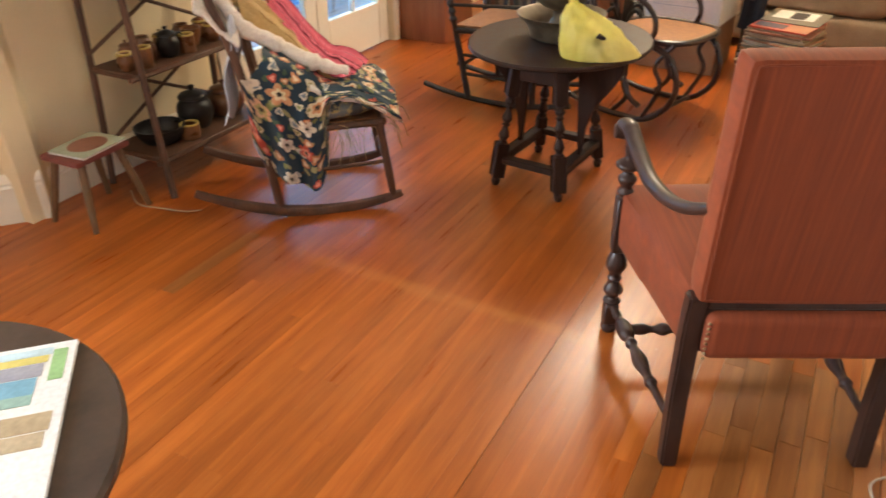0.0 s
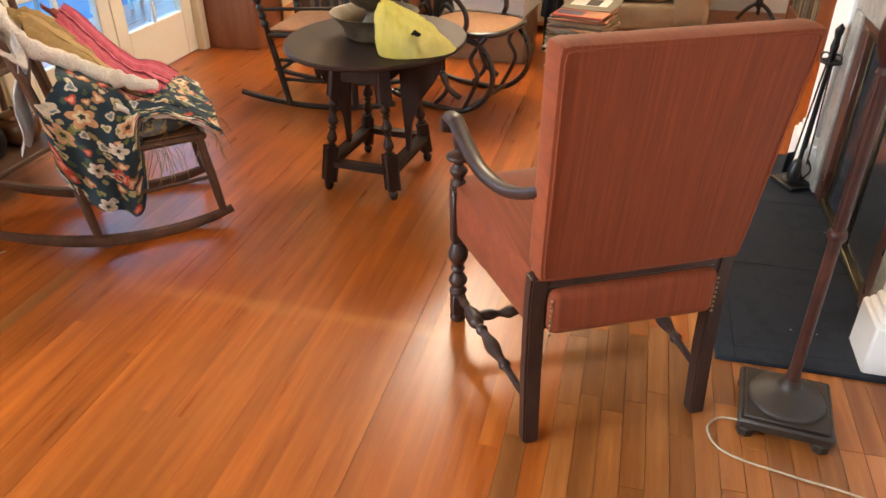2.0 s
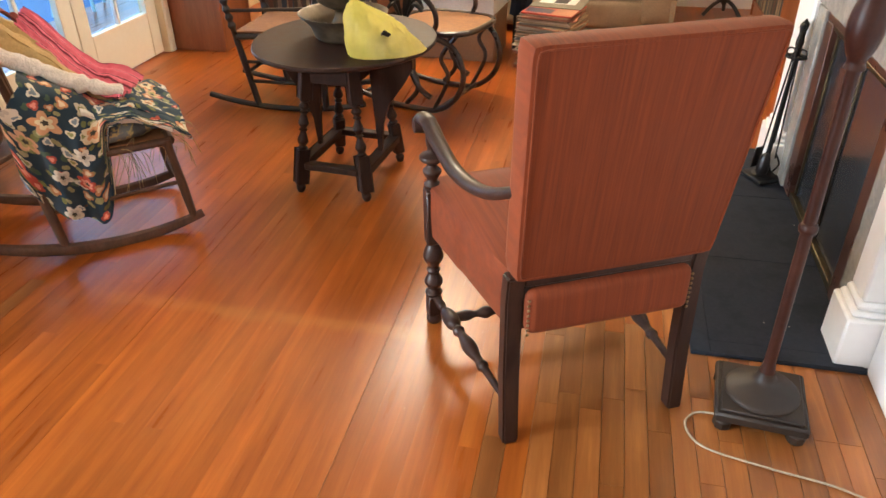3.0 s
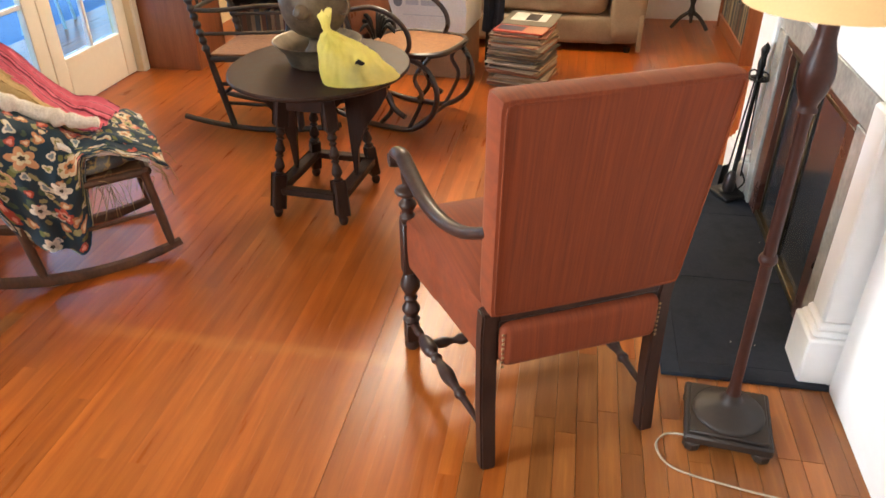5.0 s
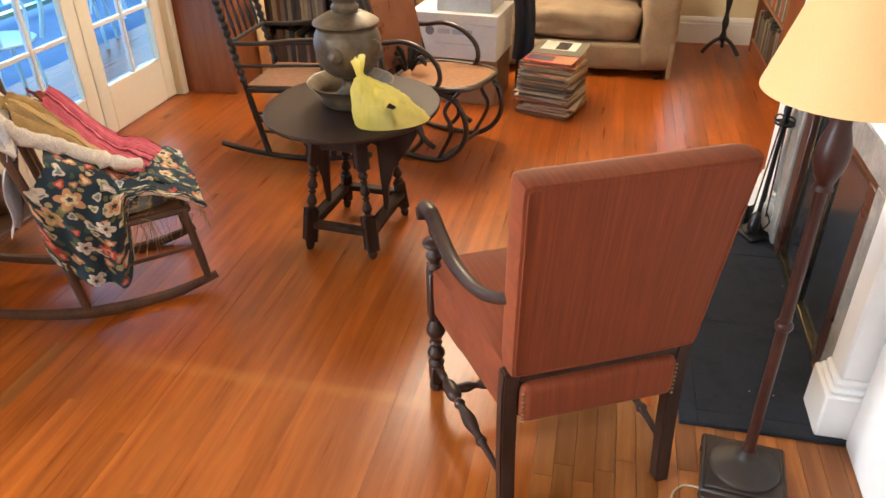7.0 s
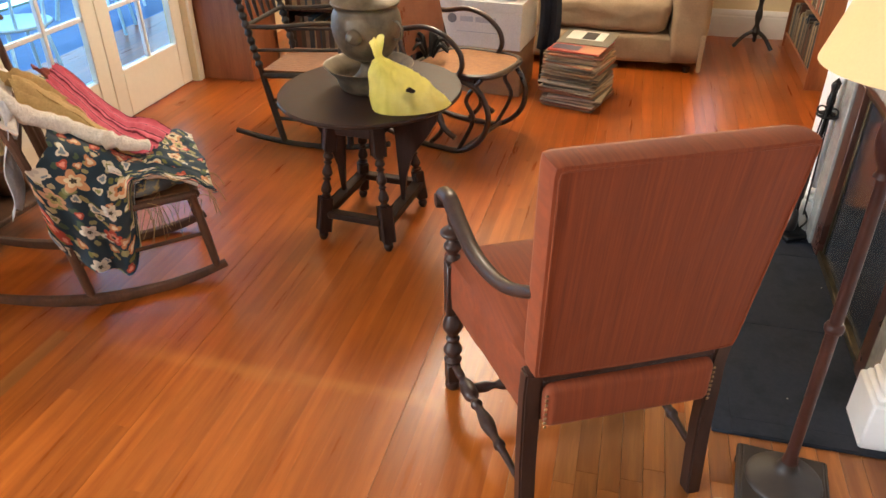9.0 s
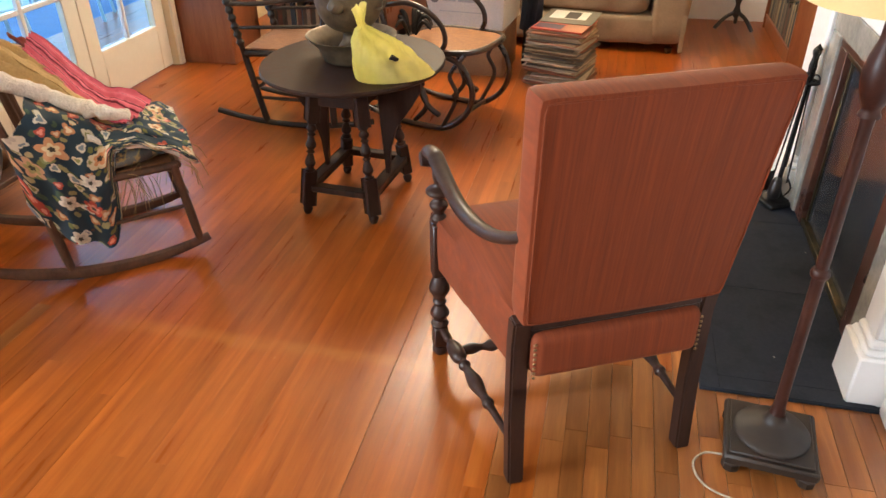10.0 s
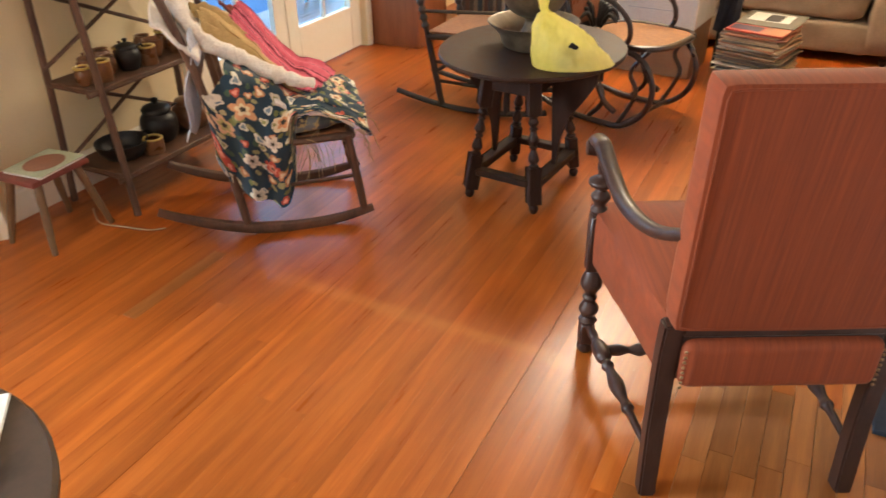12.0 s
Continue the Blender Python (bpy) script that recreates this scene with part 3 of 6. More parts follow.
    outline = [(-1 + 2 * k / nseg, 0.481) for k in range(nseg)] + [(1, 0.481 + 0.550 * k / nseg) for k in range(nseg)] + \
              [(1 - 2 * k / nseg, 1.031) for k in range(nseg)] + [(-1, 1.031 - 0.550 * k / nseg) for k in range(nseg)]
    outline = [rounded(x, z) for x, z in outline]
    for y, g in ((-0.022, 0.0), (-0.022, 0.93), (-0.018, 0.985), (0.0, 1.0), (0.04, 1.0), (0.066, 0.97), (0.078, 0.88), (0.088, 0.6), (0.092, 0.0)):
        if g == 0.0:
            ring.append([bm.verts.new(back_point(0, 0.76, y))])
        else:
            ring.append([bm.verts.new(back_point(x * g, 0.76 + (z - 0.76) * g, y - (0.004 * (1 - x * x) if y < -0.015 else 0))) for x, z in outline])
    n = len(outline)
    for a, b in zip(ring, ring[1:]):
        for k in range(n):
            if len(a) == 1:
                bm.faces.new((a[0], b[k], b[(k + 1) % n]))
            elif len(b) == 1:
                bm.faces.new((a[k], a[(k + 1) % n], b[0]))
            else:
                bm.faces.new((a[k], a[(k + 1) % n], b[(k + 1) % n], b[k]))
    bmesh.ops.recalc_face_normals(bm, faces=bm.faces)
    back = part("backrest", bm, M_VELVET, c, "rust velvet backrest, faded along the edges", 50)
    back.data.materials.append(M_VELVETSEAT)
    for face in back.data.polygons:
        face.material_index = 0 if abs(face.normal.y) > 0.8 else 1
    # welt round the rear panel
    loop = [back_point(x * 0.955, 0.76 + (z - 0.76) * 0.955, -0.0225) for x, z in outline]
    part("piping", tube(bmesh.new(), loop, 0.0022, 6, True), M_VELVET, back)
    # scrolled arms
    for s in (-1, 1):
        pts = curve([(s * 0.234, 0.02, 0.694), (s * 0.262, 0.10, 0.655), (s * 0.275, 0.20, 0.627), (s * 0.285, 0.31, 0.618), (s * 0.291, 0.42, 0.636), (s * 0.294, 0.50, 0.656), (s * 0.295, 0.529, 0.662), (s * 0.295, 0.59, 0.648), (s * 0.295, 0.60, 0.624)], 5)
        rad = [0.0165 + 0.0065 * min(1, i / 25) for i in range(len(pts))]
        part("arm", tube(bmesh.new(), pts, rad, 12, False, 0.8), M_CHAIRWOOD, c, "scrolled walnut arm")
        bm = bmesh.new()
        lathe(bm, [(0.001, -0.027), (0.02, -0.025), (0.024, 0.0), (0.02, 0.025), (0.001, 0.027)], 12, Matrix.Translation((s * 0.295, 0.59, 0.628)) @ pose(0, 0, 0, 0, 90, 0))
        part("scroll", bm, M_CHAIRWOOD, c)
    # brass upholstery nails along the rail and seat edge
    nail = bmesh.new()
    lathe(nail, [(0.0045, 0.0), (0.004, 0.0015), (0.0022, 0.0028), (0.0, 0.003)], 6)
    first = None
    for s in (-1, 1):
        for k in range(8):
            m = Matrix.Translation((s * 0.205, -0.0165, 0.34 + 0.0135 * k)) @ pose(0, 0, 0, 90, 0, 0)
            if first is None:
                first = part("nail", nail, M_NAIL, c, "brass upholstery nail")
                first.matrix_local = m
            else:
                ob = new("nail", first.data)
                ob.parent, ob.matrix_local = c, m
    return c


armchair()


# ---- butterfly table ----
TX, TY = -0.858, 2.893


def butterfly_table():
    t = thing("butterfly_table", pose(TX, TY, 0, 0, 0, -5), "dark-stained oval butterfly table with splayed turned legs", "table")
    bm = bmesh.new()
    lathe(bm, [(0.96, 0.558), (0.985, 0.561), (1.0, 0.567), (1.0, 0.574), (0.99, 0.58), (0.0, 0.58)], 56, Matrix.Translation((-0.01, 0.055, 0)) @ Matrix.Diagonal((0.36, 0.40, 1, 1)))
    part("tabletop", bm, M_DARKWOOD, t, "oval dark oak top", 30)
    feet = {}
    for sx in (-1, 1):
        for sy in (-1, 1):
            a = Vector((sx * 0.148, sy * 0.200, 0.0))
            b = Vector((sx * 0.090, sy * 0.140, 0.557))
            ln = (b - a).length
            m = between(a, b)
            bm = bmesh.new()
            lathe(bm, bobbin(0.022, [(0.0, 0.5), (0.008, 0.72), (0.024, 0.9), (0.036, 0.55), (0.044, 0.7)]), 12, m)
            box(bm, -0.0225, 0.0225, -0.0225, 0.0225, 0.044, 0.185, 0.005, m)
            lathe(bm, bobbin(0.0225, [(0.185, 0.62), (0.194, 0.95), (0.203, 0.55), (0.222, 0.98), (0.245, 0.72), (0.262, 0.5), (0.27, 0.78), (0.278, 0.5), (0.296, 0.96), (0.318, 0.68),
                                      (0.334, 0.48), (0.342, 0.76), (0.35, 0.5), (0.366, 0.92), (0.382, 0.6), (0.39, 0.85), (0.40, 0.6)]), 12, m)
            box(bm, -0.0225, 0.0225, -0.0225, 0.0225, 0.40, ln, 0.004, m)
            part("leg", bm, M_DARKWOOD, t, "splayed turned leg")
            feet[sx, sy] = a + (b - a) * 0.215
    for p, q in (((-1, -1), (1, -1)), ((-1, 1), (1, 1)), ((-1, -1), (-1, 1)), ((1, -1), (1, 1))):
        m = between(feet[p], feet[q])
        ln = (feet[q] - feet[p]).length
        part("stretcher", boxed(-0.022, 0.022, -0.014, 0.014, 0.02, ln - 0.02, 0.004, m), M_DARKWOOD, t)
    for sx in (-1, 1):
        part("apron", boxed(sx * 0.095 - 0.01, sx * 0.095 + 0.01, -0.13, 0.13, 0.455, 0.557, 0.003), M_DARKWOOD, t)
    for sy in (-1, 1):
        part("apron", boxed(-0.085, 0.085, sy * 0.146 - 0.01, sy * 0.146 + 0.01, 0.455, 0.557, 0.003), M_DARKWOOD, t)
    # the wings that hold up the leaves
    for sx in (-1, 1):
        bm = bmesh.new()
        prof = [(0.131, 0.135), (0.145, 0.135), (0.155, 0.25), (0.185, 0.34), (0.25, 0.43), (0.29, 0.50), (0.29, 0.557), (0.105, 0.557), (0.118, 0.33)]
        rows = [[bm.verts.new((sx * x, y, z)) for x, z in prof] for y in (-0.009, 0.009)]
        k = len(prof)
        bm.faces.new(rows[0])
        bm.faces.new(rows[1][::-1])
        for i in range(k):
            bm.faces.new((rows[0][i], rows[1][i], rows[1][(i + 1) % k], rows[0][(i + 1) % k]))
        bmesh.ops.recalc_face_normals(bm, faces=bm.faces)
        part("wing", bm, M_DARKWOOD, t, "curved leaf support")
    return t


butterfly_table()


# ---- floor lamp ----
LX, LY = 0.636, 1.745
M_SHADE = surface("cream_lampshade", (0.74, 0.47, 0.20), (0.70, 0.43, 0.18), rough=0.7, scale=3, fine=200, bump=0.06, sheen=0.1, grain=0.03)


M_POLE = surface("red_brown_lamp_pole", (0.055, 0.018, 0.011), (0.03, 0.010, 0.007), rough=0.42, scale=9, bump=0.08)
M_POLE.node_tree.nodes["Principled BSDF"].inputs["Specular IOR Level"].default_value = 0.22


def floor_lamp():
    lamp = thing("floor_lamp", pose(LX, LY, 0, 0, -0.3, -6.5), "bronze-brown floor lamp with a cream empire shade", "lamp")
    bm = boxed(-0.112, 0.112, -0.112, 0.112, 0.028, 0.058, 0.006)
    box(bm, -0.10, 0.10, -0.10, 0.10, 0.058, 0.066, 0.003)
    base = part("base", bm, M_BRONZE, lamp, "square stepped base")
    for sx in (-1, 1):
        for sy in (-1, 1):
            part("foot", lathe(bmesh.new(), [(0.02, 0.0), (0.024, 0.006), (0.024, 0.024), (0.018, 0.03)], 8, Matrix.Translation((sx * 0.088, sy * 0.088, 0))), M_BRONZE, base)
    part("dome", lathe(bmesh.new(), smooth_profile([(0.094, 0.065), (0.09, 0.075), (0.06, 0.092), (0.032, 0.108), (0.024, 0.122), (0.021, 0.135)], 4), 28), M_BRONZE, lamp)
    prof = smooth_profile([(0.021, 0.13), (0.017, 0.15), (0.0145, 0.2), (0.0145, 0.50), (0.0145, 0.545)], 3) + smooth_profile([(0.019, 0.546), (0.022, 0.556), (0.019, 0.566)], 3) + \
        smooth_profile([(0.0145, 0.57), (0.014, 0.75), (0.014, 0.915), (0.022, 0.925), (0.018, 0.94), (0.028, 0.965), (0.036, 1.0), (0.033, 1.035), (0.022, 1.075), (0.02, 1.11), (0.012, 1.16), (0.012, 1.25)], 4)
    part("pole", lathe(bmesh.new(), prof, 18), M_POLE, lamp, "turned pole with an urn-shaped knop")
    bm = bmesh.new()
    lathe(bm, [(0.172, 1.145), (0.17, 1.153), (0.088, 1.40), (0.086, 1.405), (0.084, 1.40), (0.167, 1.153), (0.172, 1.145)], 40, None, False)
    part("shade", bm, M_SHADE, lamp, "cream fabric empire shade")
    part("shade_ring", tube(bmesh.new(), [(0.085 * math.cos(a * math.pi / 8), 0.085 * math.sin(a * math.pi / 8), 1.398) for a in range(16)], 0.002, 5, True), M_BRONZE, lamp)
    cord = curve([(LX - 0.105, LY - 0.06, 0.02), (LX - 0.16, LY - 0.05, 0.006), (LX - 0.19, LY - 0.10, 0.005), (LX - 0.15, LY - 0.17, 0.005), (LX + 0.0, LY - 0.21, 0.005), (LX + 0.15, LY - 0.24, 0.005), (LX + 0.31, LY - 0.31, 0.005)], 8)
    tagged(part("lamp_cord", tube(bmesh.new(), cord, 0.0032, 6), M_CORD), "thin cream electric cord lying on the floor", "cord")


M_CORD = surface("cream_cord", (0.46, 0.36, 0.25), (0.36, 0.28, 0.19), rough=0.5, scale=30, bump=0.05)
floor_lamp()


# ---- more materials ----
def printed(name, build, rough=0.85, sheen=0.1, bump=0.2, fine=400.0):
    """A cloth whose colour comes from its own texture map, with a woven relief."""
    m = bpy.data.materials.new(name)
    m.use_nodes = True
    n, l = m.node_tree.nodes, m.node_tree.links
    b = n["Principled BSDF"]
    uv = n.new("ShaderNodeTexCoord")
    l.new(build(n, l, uv.outputs["UV"]), b.inputs["Base Color"])
    b.inputs["Roughness"].default_value, b.inputs["Sheen Weight"].default_value = rough, sheen
    ns = n.new("ShaderNodeTexNoise")
    ns.inputs["Scale"].default_value = fine
    l.new(uv.outputs["UV"], ns.inputs["Vector"])
    bp = n.new("ShaderNodeBump")
    bp.inputs["Strength"].default_value, bp.inputs["Distance"].default_value = bump, 0.001
    l.new(ns.outputs["Fac"], bp.inputs["Height"])
    l.new(bp.outputs["Normal"], b.inputs["Normal"])
    return m


def calc(n, l, op, a, b=None, c=None):
    k = n.new("ShaderNodeMath")
    k.operation = op
    for i, v in enumerate((a, b, c)):
        if v is None:
            continue
        if isinstance(v, (int, float)):
            k.inputs[i].default_value = v
        else:
            l.new(v, k.inputs[i])
    return k.outputs[0]


def blend(n, l, fac, a, b):
    k = n.new("ShaderNodeMix")
    k.data_type = "RGBA"
    l.new(fac, k.inputs["Factor"])
    for s, v in ((k.inputs[6], a), (k.inputs[7], b)):
        if isinstance(v, tuple):
            s.default_value = (*v, 1)
        else:
            l.new(v, s)
    return k.outputs[2]


def steps(n, l, fac, colours):
    r = n.new("ShaderNodeValToRGB")
    r.color_ramp.interpolation = "CONSTANT"
    e = r.color_ramp.elements
    e[0].color = (*colours[0], 1)
    e[1].position, e[1].color = 1 / len(colours), (*colours[1], 1)
    for k, c in enumerate(colours[2:], 2):
        q = e.new(k / len(colours))
        q.color = (*c, 1)
    l.new(fac, r.inputs["Fac"])
    return r.outputs["Color"]


def bloom(n, l, uv, scale, petals, size, shift, jitter=0.9):
    """Blossoms or leaves scattered on a cloth: cover, a random number for each, and the share of the radius."""
    mp = n.new("ShaderNodeMapping")
    mp.inputs["Location"].default_value = (shift, shift * 0.7, 0)
    l.new(uv, mp.inputs["Vector"])
    wob = n.new("ShaderNodeTexNoise")
    wob.inputs["Scale"].default_value = scale * 2.2
    l.new(mp.outputs[0], wob.inputs["Vector"])
    vo = n.new("ShaderNodeTexVoronoi")
    vo.voronoi_dimensions = "2D"
    vo.inputs["Scale"].default_value, vo.inputs["Randomness"].default_value = scale, jitter
    l.new(mp.outputs[0], vo.inputs["Vector"])
    d = n.new("ShaderNodeVectorMath")
    d.operation = "SUBTRACT"
    l.new(mp.outputs[0], d.inputs[0])
    l.new(vo.outputs["Position"], d.inputs[1])
    sx = n.new("ShaderNodeSeparateXYZ")
    l.new(d.outputs[0], sx.inputs[0])
    col = n.new("ShaderNodeSeparateColor")
    l.new(vo.outputs["Color"], col.inputs[0])
    ang = calc(n, l, "ADD", calc(n, l, "ARCTAN2", sx.outputs[1], sx.outputs[0]), calc(n, l, "MULTIPLY", col.outputs[0], 6.28))
    wave = calc(n, l, "ABSOLUTE", calc(n, l, "SINE", calc(n, l, "MULTIPLY", ang, petals)))
    reach = calc(n, l, "MULTIPLY", calc(n, l, "MULTIPLY_ADD", wave, 0.45, 0.6), size)
    reach = calc(n, l, "MULTIPLY", reach, calc(n, l, "MULTIPLY_ADD", col.outputs[1], 0.6, 0.6))
    reach = calc(n, l, "MULTIPLY", reach, calc(n, l, "MULTIPLY_ADD", wob.outputs["Fac"], 0.8, 0.6))
    part_of = calc(n, l, "DIVIDE", vo.outputs["Distance"], calc(n, l, "MULTIPLY", reach, scale))
    return calc(n, l, "LESS_THAN", part_of, 1.0), col.outputs[2], part_of


def floral(n, l, uv):
    wide = n.new("ShaderNodeMapping")
    wide.inputs["Scale"].default_value = (0.9, 0.9, 1)
    l.new(uv, wide.inputs["Vector"])
    uv = wide.outputs[0]
    ground = (0.012, 0.035, 0.055)
    c = ground
    cover, rnd, share = bloom(n, l, uv, 22, 1.0, 0.0135, 3.3)
    c = blend(n, l, cover, c, steps(n, l, rnd, [(0.16, 0.17, 0.05), (0.30, 0.28, 0.13), (0.06, 0.10, 0.06), (0.42, 0.36, 0.20)]))
    cover, rnd, share = bloom(n, l, uv, 17, 1.5, 0.0185, 8.1)
    leaf = steps(n, l, rnd, [(0.62, 0.55, 0.38), (0.45, 0.07, 0.04), (0.22, 0.24, 0.10), (0.55, 0.24, 0.11), (0.70, 0.66, 0.55)])
    leaf = blend(n, l, calc(n, l, "LESS_THAN", share, 0.55), leaf, steps(n, l, rnd, [(0.25, 0.25, 0.09), (0.75, 0.30, 0.22), (0.55, 0.48, 0.28), (0.75, 0.6, 0.4), (0.2, 0.26, 0.3)]))
    c = blend(n, l, cover, c, leaf)
    cover, rnd, share = bloom(n, l, uv, 8, 2.5, 0.040, 1.7)
    petal = steps(n, l, rnd, [(0.62, 0.33, 0.17), (0.70, 0.60, 0.40), (0.48, 0.07, 0.04), (0.68, 0.42, 0.26), (0.72, 0.66, 0.54)])
    petal = blend(n, l, calc(n, l, "LESS_THAN", share, 0.58), petal, steps(n, l, rnd, [(0.75, 0.66, 0.42), (0.60, 0.28, 0.13), (0.70, 0.28, 0.2), (0.42, 0.38, 0.16), (0.55, 0.5, 0.42)]))
    petal = blend(n, l, calc(n, l, "LESS_THAN", share, 0.26), petal, (0.05, 0.045, 0.03))
    return blend(n, l, cover, c, petal)


def striped(n, l, uv):
    sx = n.new("ShaderNodeSeparateXYZ")
    l.new(uv, sx.inputs[0])
    ns = n.new("ShaderNodeTexNoise")
    ns.inputs["Scale"].default_value = 45
    l.new(uv, ns.inputs["Vector"])
    ph = calc(n, l, "MULTIPLY_ADD", ns.outputs["Fac"], 0.35, calc(n, l, "MULTIPLY", sx.outputs[1], 42))
    band = calc(n, l, "LESS_THAN", calc(n, l, "FRACT", ph), 0.2)
    c = blend(n, l, ns.outputs["Fac"], (0.62, 0.075, 0.13), (0.86, 0.22, 0.29))
    return blend(n, l, band, c, (0.16, 0.015, 0.03))


M_FLORAL = printed("floral_cotton", floral)
M_PINK = printed("pink_striped_cotton", striped, fine=200)
M_TAN = surface("tan_twill", (0.62, 0.44, 0.20), (0.48, 0.32, 0.13), rough=0.85, scale=6, fine=150, bump=0.25, sheen=0.1, depth=0.001)
M_FUR = surface("white_fleece", (0.86, 0.82, 0.75), (0.74, 0.68, 0.60), rough=0.95, scale=25, fine=130, bump=0.9, sheen=0.3, depth=0.006)
M_SHEET = surface("pale_blue_white_cloth", (0.66, 0.68, 0.72), (0.5, 0.54, 0.62), rough=0.9, scale=8, bump=0.2)
M_CUSHION = surface("grey_green_cushion_cloth", (0.15, 0.17, 0.17), (0.06, 0.07, 0.075), rough=0.9, scale=20, bump=0.2, third=(0.40, 0.31, 0.12), balance=(0.46, 0.58))
M_RUSTIC = surface("weathered_brown_wood", (0.12, 0.056, 0.03), (0.065, 0.03, 0.016), rough=0.55, scale=5, stretch=(3, 3, 1), bump=0.3, fine=40)
M_RUSH = surface("woven_rush", (0.30, 0.14, 0.06), (0.19, 0.08, 0.035), rough=0.8, scale=30, stretch=(1, 6, 1), bump=0.5, fine=70, depth=0.003)
M_CANE = surface("orange_cane", (0.36, 0.155, 0.05), (0.24, 0.095, 0.03), rough=0.6, scale=40, bump=0.4, fine=120, depth=0.002)
M_STRAW = surface("raffia", (0.42, 0.29, 0.13), (0.3, 0.2, 0.09), rough=0.8, scale=20, bump=0.1)
M_PEWTER = surface("tarnished_bronze_urn", (0.20, 0.155, 0.105), (0.09, 0.068, 0.045), rough=0.45, metal=0.4, scale=14, fine=60, bump=0.25)
M_CLAY = surface("brown_pottery", (0.24, 0.10, 0.04), (0.11, 0.05, 0.025), rough=0.35, scale=16, bump=0.15)
M_OCHRE = surface("ochre_glaze", (0.24, 0.095, 0.03), (0.11, 0.045, 0.018), rough=0.3, scale=14, bump=0.1)
M_REDTOP = surface("red_brown_paint", (0.24, 0.062, 0.045), (0.14, 0.035, 0.026), rough=0.5, scale=10, bump=0.2)
M_OLIVEWOOD = surface("olive_brown_wood", (0.19, 0.11, 0.05), (0.12, 0.065, 0.03), rough=0.5, scale=6, bump=0.15)
M_SOFA = surface("beige_slipcover", (0.31, 0.225, 0.15), (0.21, 0.148, 0.095), rough=0.9, scale=4, fine=170, bump=0.3, sheen=0.08, depth=0.001)
M_PILLOW = surface("grey_beige_pillow", (0.28, 0.21, 0.17), (0.19, 0.14, 0.11), rough=0.9, scale=5, fine=150, bump=0.25)
M_CARTON = surface("white_carton", (0.72, 0.69, 0.64), (0.62, 0.59, 0.54), rough=0.7, scale=4, bump=0.08)
M_KRAFT = surface("brown_carton", (0.32, 0.18, 0.09), (0.25, 0.14, 0.07), rough=0.8, scale=5, bump=0.1)
M_PRINT = surface("grey_print", (0.16, 0.16, 0.17), (0.22, 0.22, 0.23), rough=0.7, bump=0)
M_CLEAR = surface("milky_plastic", (0.58, 0.60, 0.62), (0.48, 0.5, 0.52), rough=0.3, scale=6, bump=0.02)
M_NAVY = surface("navy_cloth", (0.018, 0.022, 0.04), (0.01, 0.012, 0.022), rough=0.85, scale=9, bump=0.2)
M_PAPER = surface("white_paper", (0.78, 0.77, 0.74), (0.70, 0.69, 0.66), rough=0.55, scale=4, bump=0.02)


def dye(name, base, rough=0.6):
    return surface(name, base, tuple(0.72 * q for q in base), rough=rough, scale=9, bump=0.06)


SLEEVES = [dye("sleeve_ink", q) for q in ((0.46, 0.34, 0.21), (0.22, 0.145, 0.09), (0.54, 0.43, 0.29), (0.38, 0.15, 0.08), (0.19, 0.165, 0.125), (0.35, 0.22, 0.12), (0.60, 0.51, 0.38), (0.28, 0.20, 0.135))]
SPINES = [dye("spine_ink", q) for q in ((0.05, 0.04, 0.04), (0.10, 0.045, 0.03), (0.20, 0.16, 0.11), (0.03, 0.05, 0.07), (0.34, 0.27, 0.16), (0.06, 0.05, 0.035))]
BOOKS = [dye("book_ink", q) for q in ((0.48, 0.07, 0.035), (0.50, 0.36, 0.13), (0.60, 0.54, 0.42), (0.10, 0.12, 0.10), (0.30, 0.12, 0.06), (0.14, 0.10, 0.07))]


# ---- rocking chair heaped with clothes ----
ROCK = pose(-1.60, 2.10, 0, 0, 0, 40)


def heap(f, d):
    """The height of the heap over the seat, f forward and d across."""
    pts = ((-0.30, 0.90), (-0.12, 0.715), (0.0, 0.625), (0.1, 0.562), (0.2, 0.522), (0.3, 0.495), (0.37, 0.472), (0.45, 0.425))
    z = pts[-1][1]
    for (a, za), (b, zb) in zip(pts, pts[1:]):
        if a <= f <= b:
            t = (f - a) / (b - a)
            z = za + (zb - za) * t
            break
    far = min(max((d - 0.06) / 0.22, 0), 1)
    z += 0.10 * far * math.exp(-((f + 0.02) / 0.15) ** 2)
    z -= 0.10 * max(0, (d - 0.34) / 0.1) ** 2
    return z + (0.012 + 0.012 * min(max(f * 5, 0), 1)) * lump(f, d, 0, 11, 1.3) + 0.008 * lump(f, d, 0, 26, 4.0)


